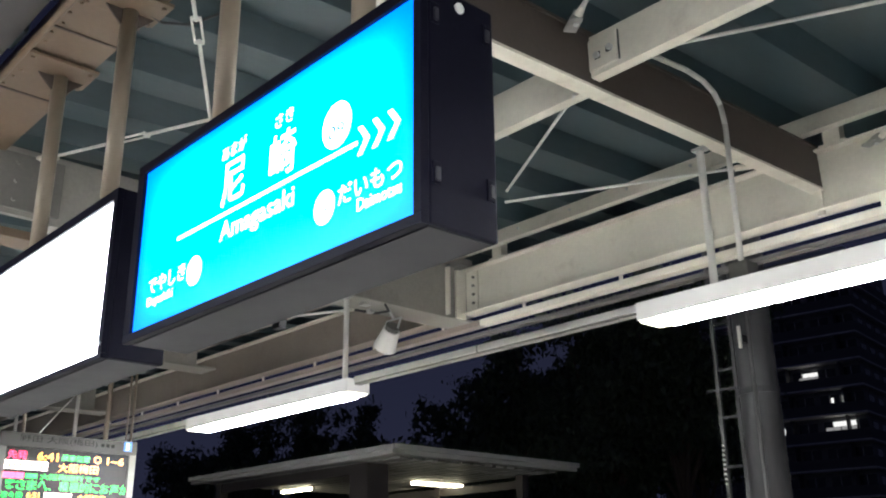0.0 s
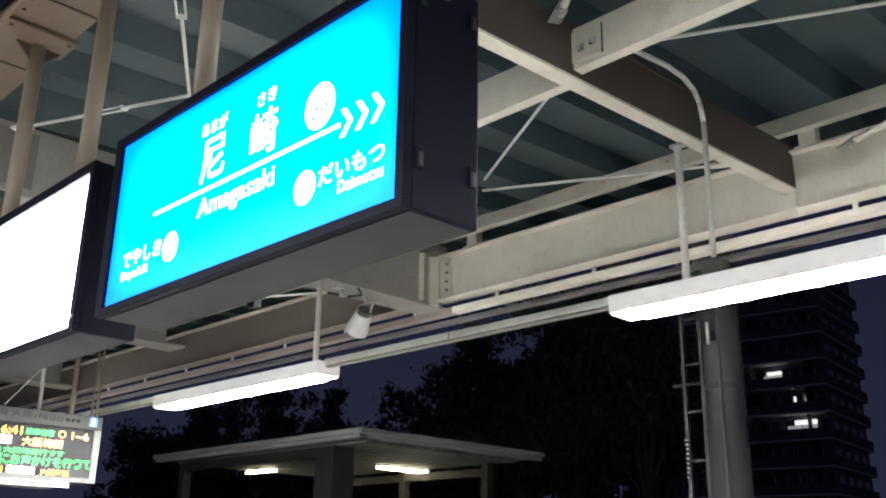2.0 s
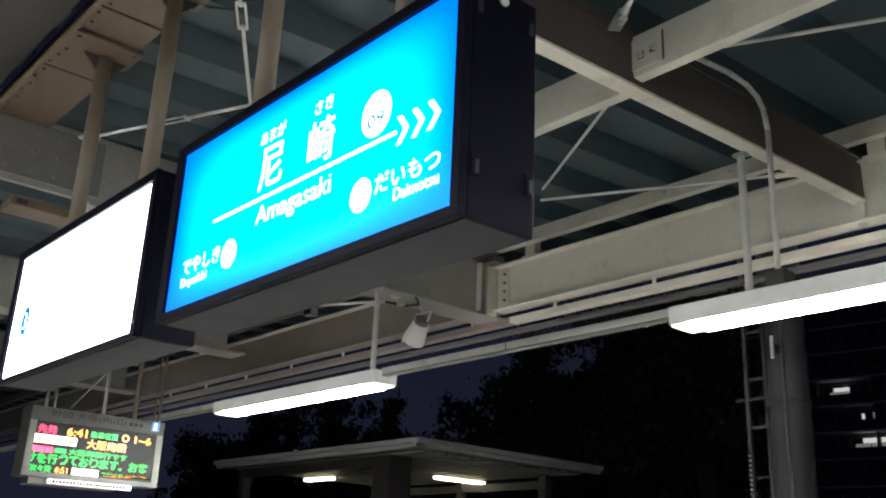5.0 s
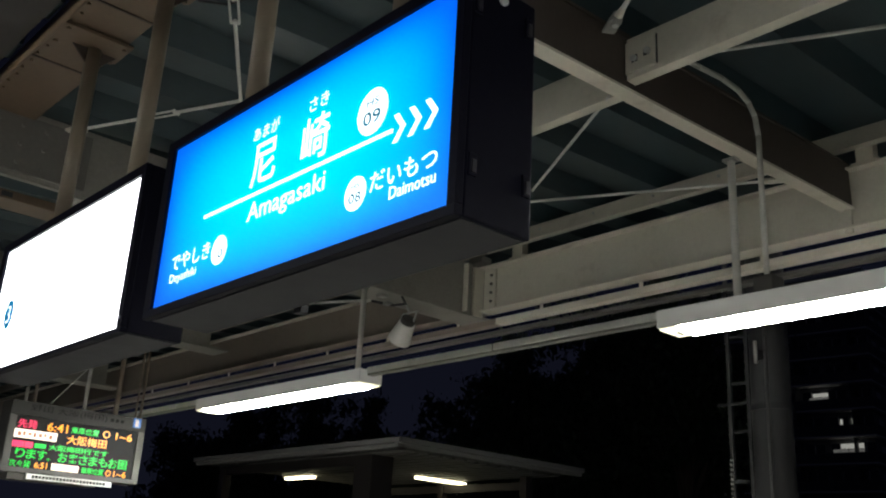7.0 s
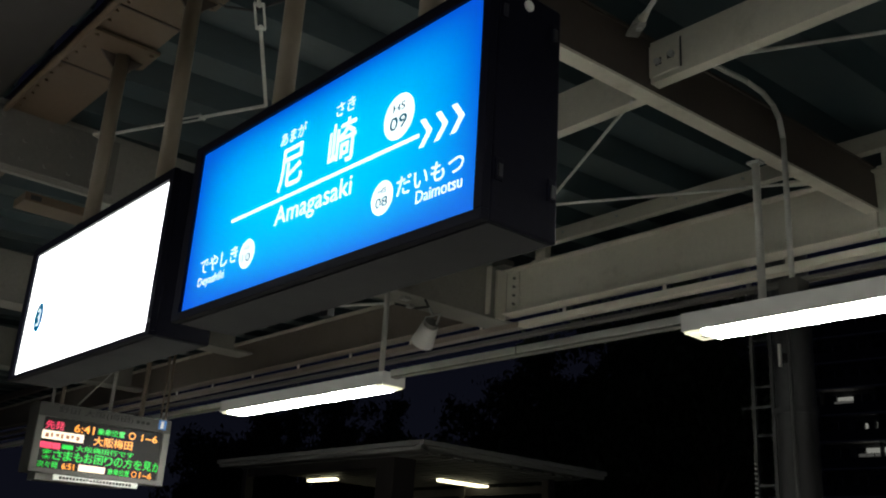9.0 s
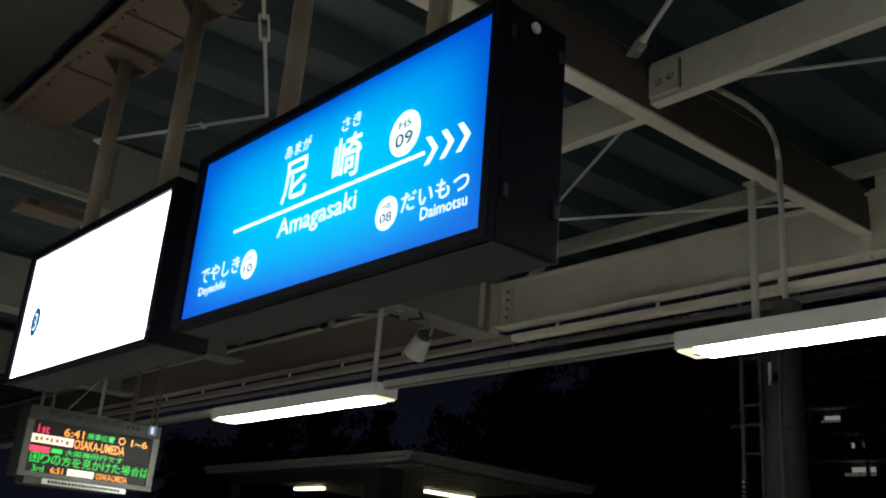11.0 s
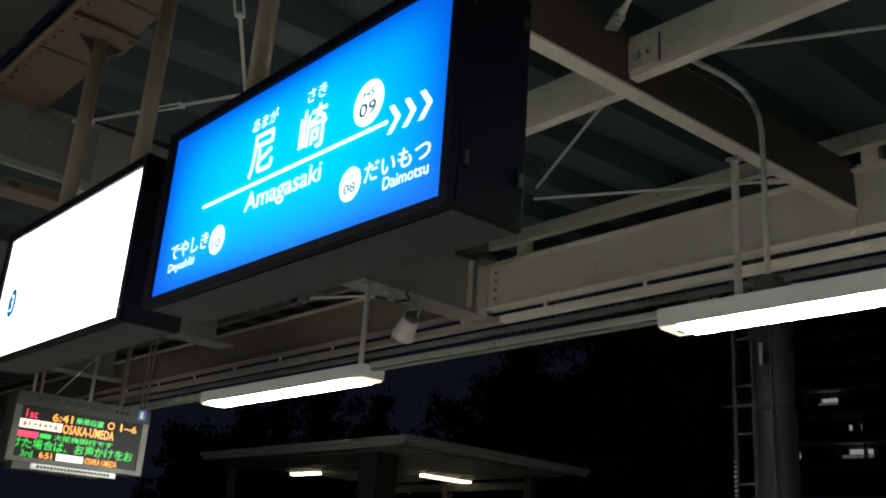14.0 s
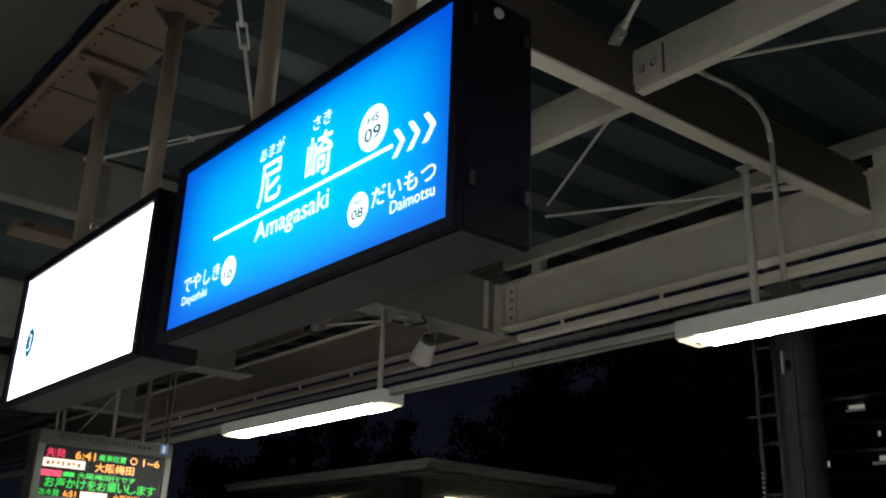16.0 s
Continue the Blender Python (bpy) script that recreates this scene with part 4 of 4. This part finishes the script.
# ---- apartment building in the distance ----
def apartment():
    base = Vector((-40.25, 95.0, -1.1))
    ob = thing("apartment_building", base, "dark grey apartment block with balconies, few windows lit", "building")
    turn = Matrix.Translation(base) @ Matrix.Rotation(radians(7), 4, "Z")
    storey, low = 2.77, 1.99

    def b(name, a, c, mat, parent=None, label=""):
        return part(name, box(a, c, m=turn), M[mat], parent or ob, label)

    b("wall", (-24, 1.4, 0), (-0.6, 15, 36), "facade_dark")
    b("roof", (-24.3, 1.1, 36.0), (-0.3, 15.3, 36.5), "facade")
    for k in range(1, 12):
        z = low + storey * k
        slab = b("balcony", (-24, -0.05, z - 0.16), (0.0, 1.395, z), "facade", None, "balcony slab edge, lightened in place of city light")
        b("parapet", (-24, 0.0, z + 0.0005), (-0.08, 0.08, z + 1.05), "parapet", slab, "dark balcony parapet")
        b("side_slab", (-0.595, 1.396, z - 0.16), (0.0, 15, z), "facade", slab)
        b("side_parapet", (-0.08, 0.0, z + 0.0005), (0.0, 15, z + 1.05), "parapet", slab, "dark balcony parapet")
        for j in range(4):
            b("divider", (-19.4 + 5.7 * j, 0.085, z + 0.0005), (-19.3 + 5.7 * j, 1.39, z + 2.55), "parapet", slab)
        for j in range(9):
            x = -23.2 + 2.6 * j
            w = b("window", (x, 1.33, z + 0.25), (x + 1.9, 1.395, z + 2.15), "glass")
            b("mullion", (x + 0.92, 1.29, z + 0.25), (x + 0.98, 1.329, z + 2.15), "facade", w)
        for j in range(4):
            b("window", (-0.65, 3.0 + 3.0 * j, z + 0.5), (-0.56, 4.6 + 3.0 * j, z + 2.0), "glass")
        if k == 7:
            w = b("lit_window", (-6.5, 1.20, z + 1.55), (-4.9, 1.285, z + 1.95), "window_lit", None, "lit upper window strip")
            b("blind", (-6.9, 1.22, z + 0.4), (-4.9, 1.285, z + 1.5), "window_dim", w, "dim lit blind")
        if k == 5:
            w = b("lit_window", (-4.0, 1.20, z + 1.6), (-1.7, 1.285, z + 2.1), "window_lit", None, "lit upper window strip")
            for j in range(4):
                b("blind", (-4.8 + 0.8 * j, 1.22, z + 0.3), (-4.1 + 0.8 * j, 1.285, z + 1.55), "window_dim", w, "dim lit blind")
        for kk, x, h in ((6, -3.9, 0.55), (6, -2.7, 0.6), (7, -10.0, 0.55), (5, -9.4, 0.6)):
            if k == kk:
                b("door_lamp", (x, 1.25, z + 1.3), (x + 0.26, 1.32, z + 1.3 + h), "window_lit", None, "small lit lamp beside a door")


apartment()


# ---- trees beyond the far platform ----
def tree(x, y, h, spread, seed):
    rnd = random.Random(seed)
    ob = thing("tree", (x, y, -1.1), "dark broadleaf tree beyond the tracks at dusk", "tree", "trees beyond the tracks")
    bm = rod((x, y, -1.1), (x + 0.2, y, -1.1 + h * 0.45), 0.28, seg=10, r2=0.18)
    tips = []
    for k in range(11):
        a = rnd.uniform(0, math.tau)
        s = Vector((x + 0.2, y, -1.1 + h * rnd.uniform(0.25, 0.45)))
        e = s + Vector((math.cos(a) * spread * rnd.uniform(0.3, 0.75), math.sin(a) * spread * rnd.uniform(0.3, 0.75), h * rnd.uniform(0.12, 0.48)))
        rod(s, e, 0.10, bm, 6, 0.03)
        tips += [s.lerp(e, f) for f in (0.5, 0.75, 1.0)]
    part("trunk", bm, M["bark"], ob)
    verts, faces = [], []
    for c in tips:
        for _ in range(7):
            cc = c + Vector((rnd.gauss(0, 0.55), rnd.gauss(0, 0.55), rnd.gauss(0.1, 0.45)))
            for n_leaf in range(92):
                p = cc + Vector((rnd.gauss(0, 0.32), rnd.gauss(0, 0.32), rnd.gauss(0, 0.26)))
                q = Euler((rnd.uniform(0, 6), rnd.uniform(0, 6), rnd.uniform(0, 6))).to_matrix()
                s = rnd.uniform(0.06, 0.11) if n_leaf > 22 else rnd.uniform(0.17, 0.27)
                i = len(verts)
                verts += [p + q @ Vector(v) * s for v in ((-1, 0, 0), (0, -0.5, 0.1), (1, 0, 0), (0, 0.5, 0.1))]
                faces.append((i, i + 1, i + 2, i + 3))
    me = bpy.data.meshes.new("crown")
    me.from_pydata([v - Vector((x, y, -1.1)) for v in verts], [], faces)
    me.materials.append(M["leaf"])
    crown = new("crown", me)
    crown.parent = ob


TREES = ((-43.8, 32, 13.4, 4.2), (-47.5, 34, 12.5, 4.2), (-34.2, 31, 12.0, 3.6), (-31.8, 33, 12.6, 4.2), (-29.2, 30, 13.4, 4.4), (-26.2, 31, 15.0, 4.8),
         (-23.2, 30, 16.0, 4.8), (-20.2, 31, 16.4, 4.8), (-27.5, 36, 15.5, 4.6), (-22.5, 36, 17.5, 4.8), (-50.5, 31, 14, 4.6), (-56, 31, 14, 4.6), (-63, 33, 14, 4.8), (-42.3, 34, 12.0, 3.0))
for n, (tx, ty, th, ts) in enumerate(TREES):
    tree(tx, ty, th, ts, 10 + n)


# ---- what moves: the scrolling line of the departure board ----
def motions():
    for strip in turning:
        c = strip.location.copy()
        rows = [(0.0, 0), (9.2, 0), (9.3, 60), (9.4, 120), (9.5, 180), (14.15, 180), (14.25, 240), (14.35, 300), (14.45, 360), (16.0, 360)]
        walk(strip, [(t, Matrix.Translation(c) @ Matrix.Rotation(radians(a), 4, "Y")) for t, a in rows])
    c = lowest.location.copy()
    rows = [(0.0, 0), (4.9, 0), (5.0, 60), (5.1, 120), (9.2, 120), (9.3, 180), (9.4, 240), (14.2, 240), (14.3, 300), (14.4, 360), (16.0, 360)]
    walk(lowest, [(t, Matrix.Translation(c) @ Matrix.Rotation(radians(a), 4, "Y")) for t, a in rows])
    for g, i in glyphs:
        enter = (i - 0.75 - (RIGHT - 0.045 - LEFT - 0.005) / PITCH) / SPEED
        leave = (i - 0.75 + 0.045 / PITCH) / SPEED
        times = {0.0, 16.0} | {0.5 * k for k in range(33)}
        for e in (enter, leave):
            for d in (-0.02, 0.02):
                if 0 < e + d < 16:
                    times.add(round(round((e + d) * FPS) / FPS, 4))
        rows, last = [], None
        for t in sorted(times):
            m = glyph_place(i, t)
            rows.append((t, m))
        walk(g, rows)


motions()
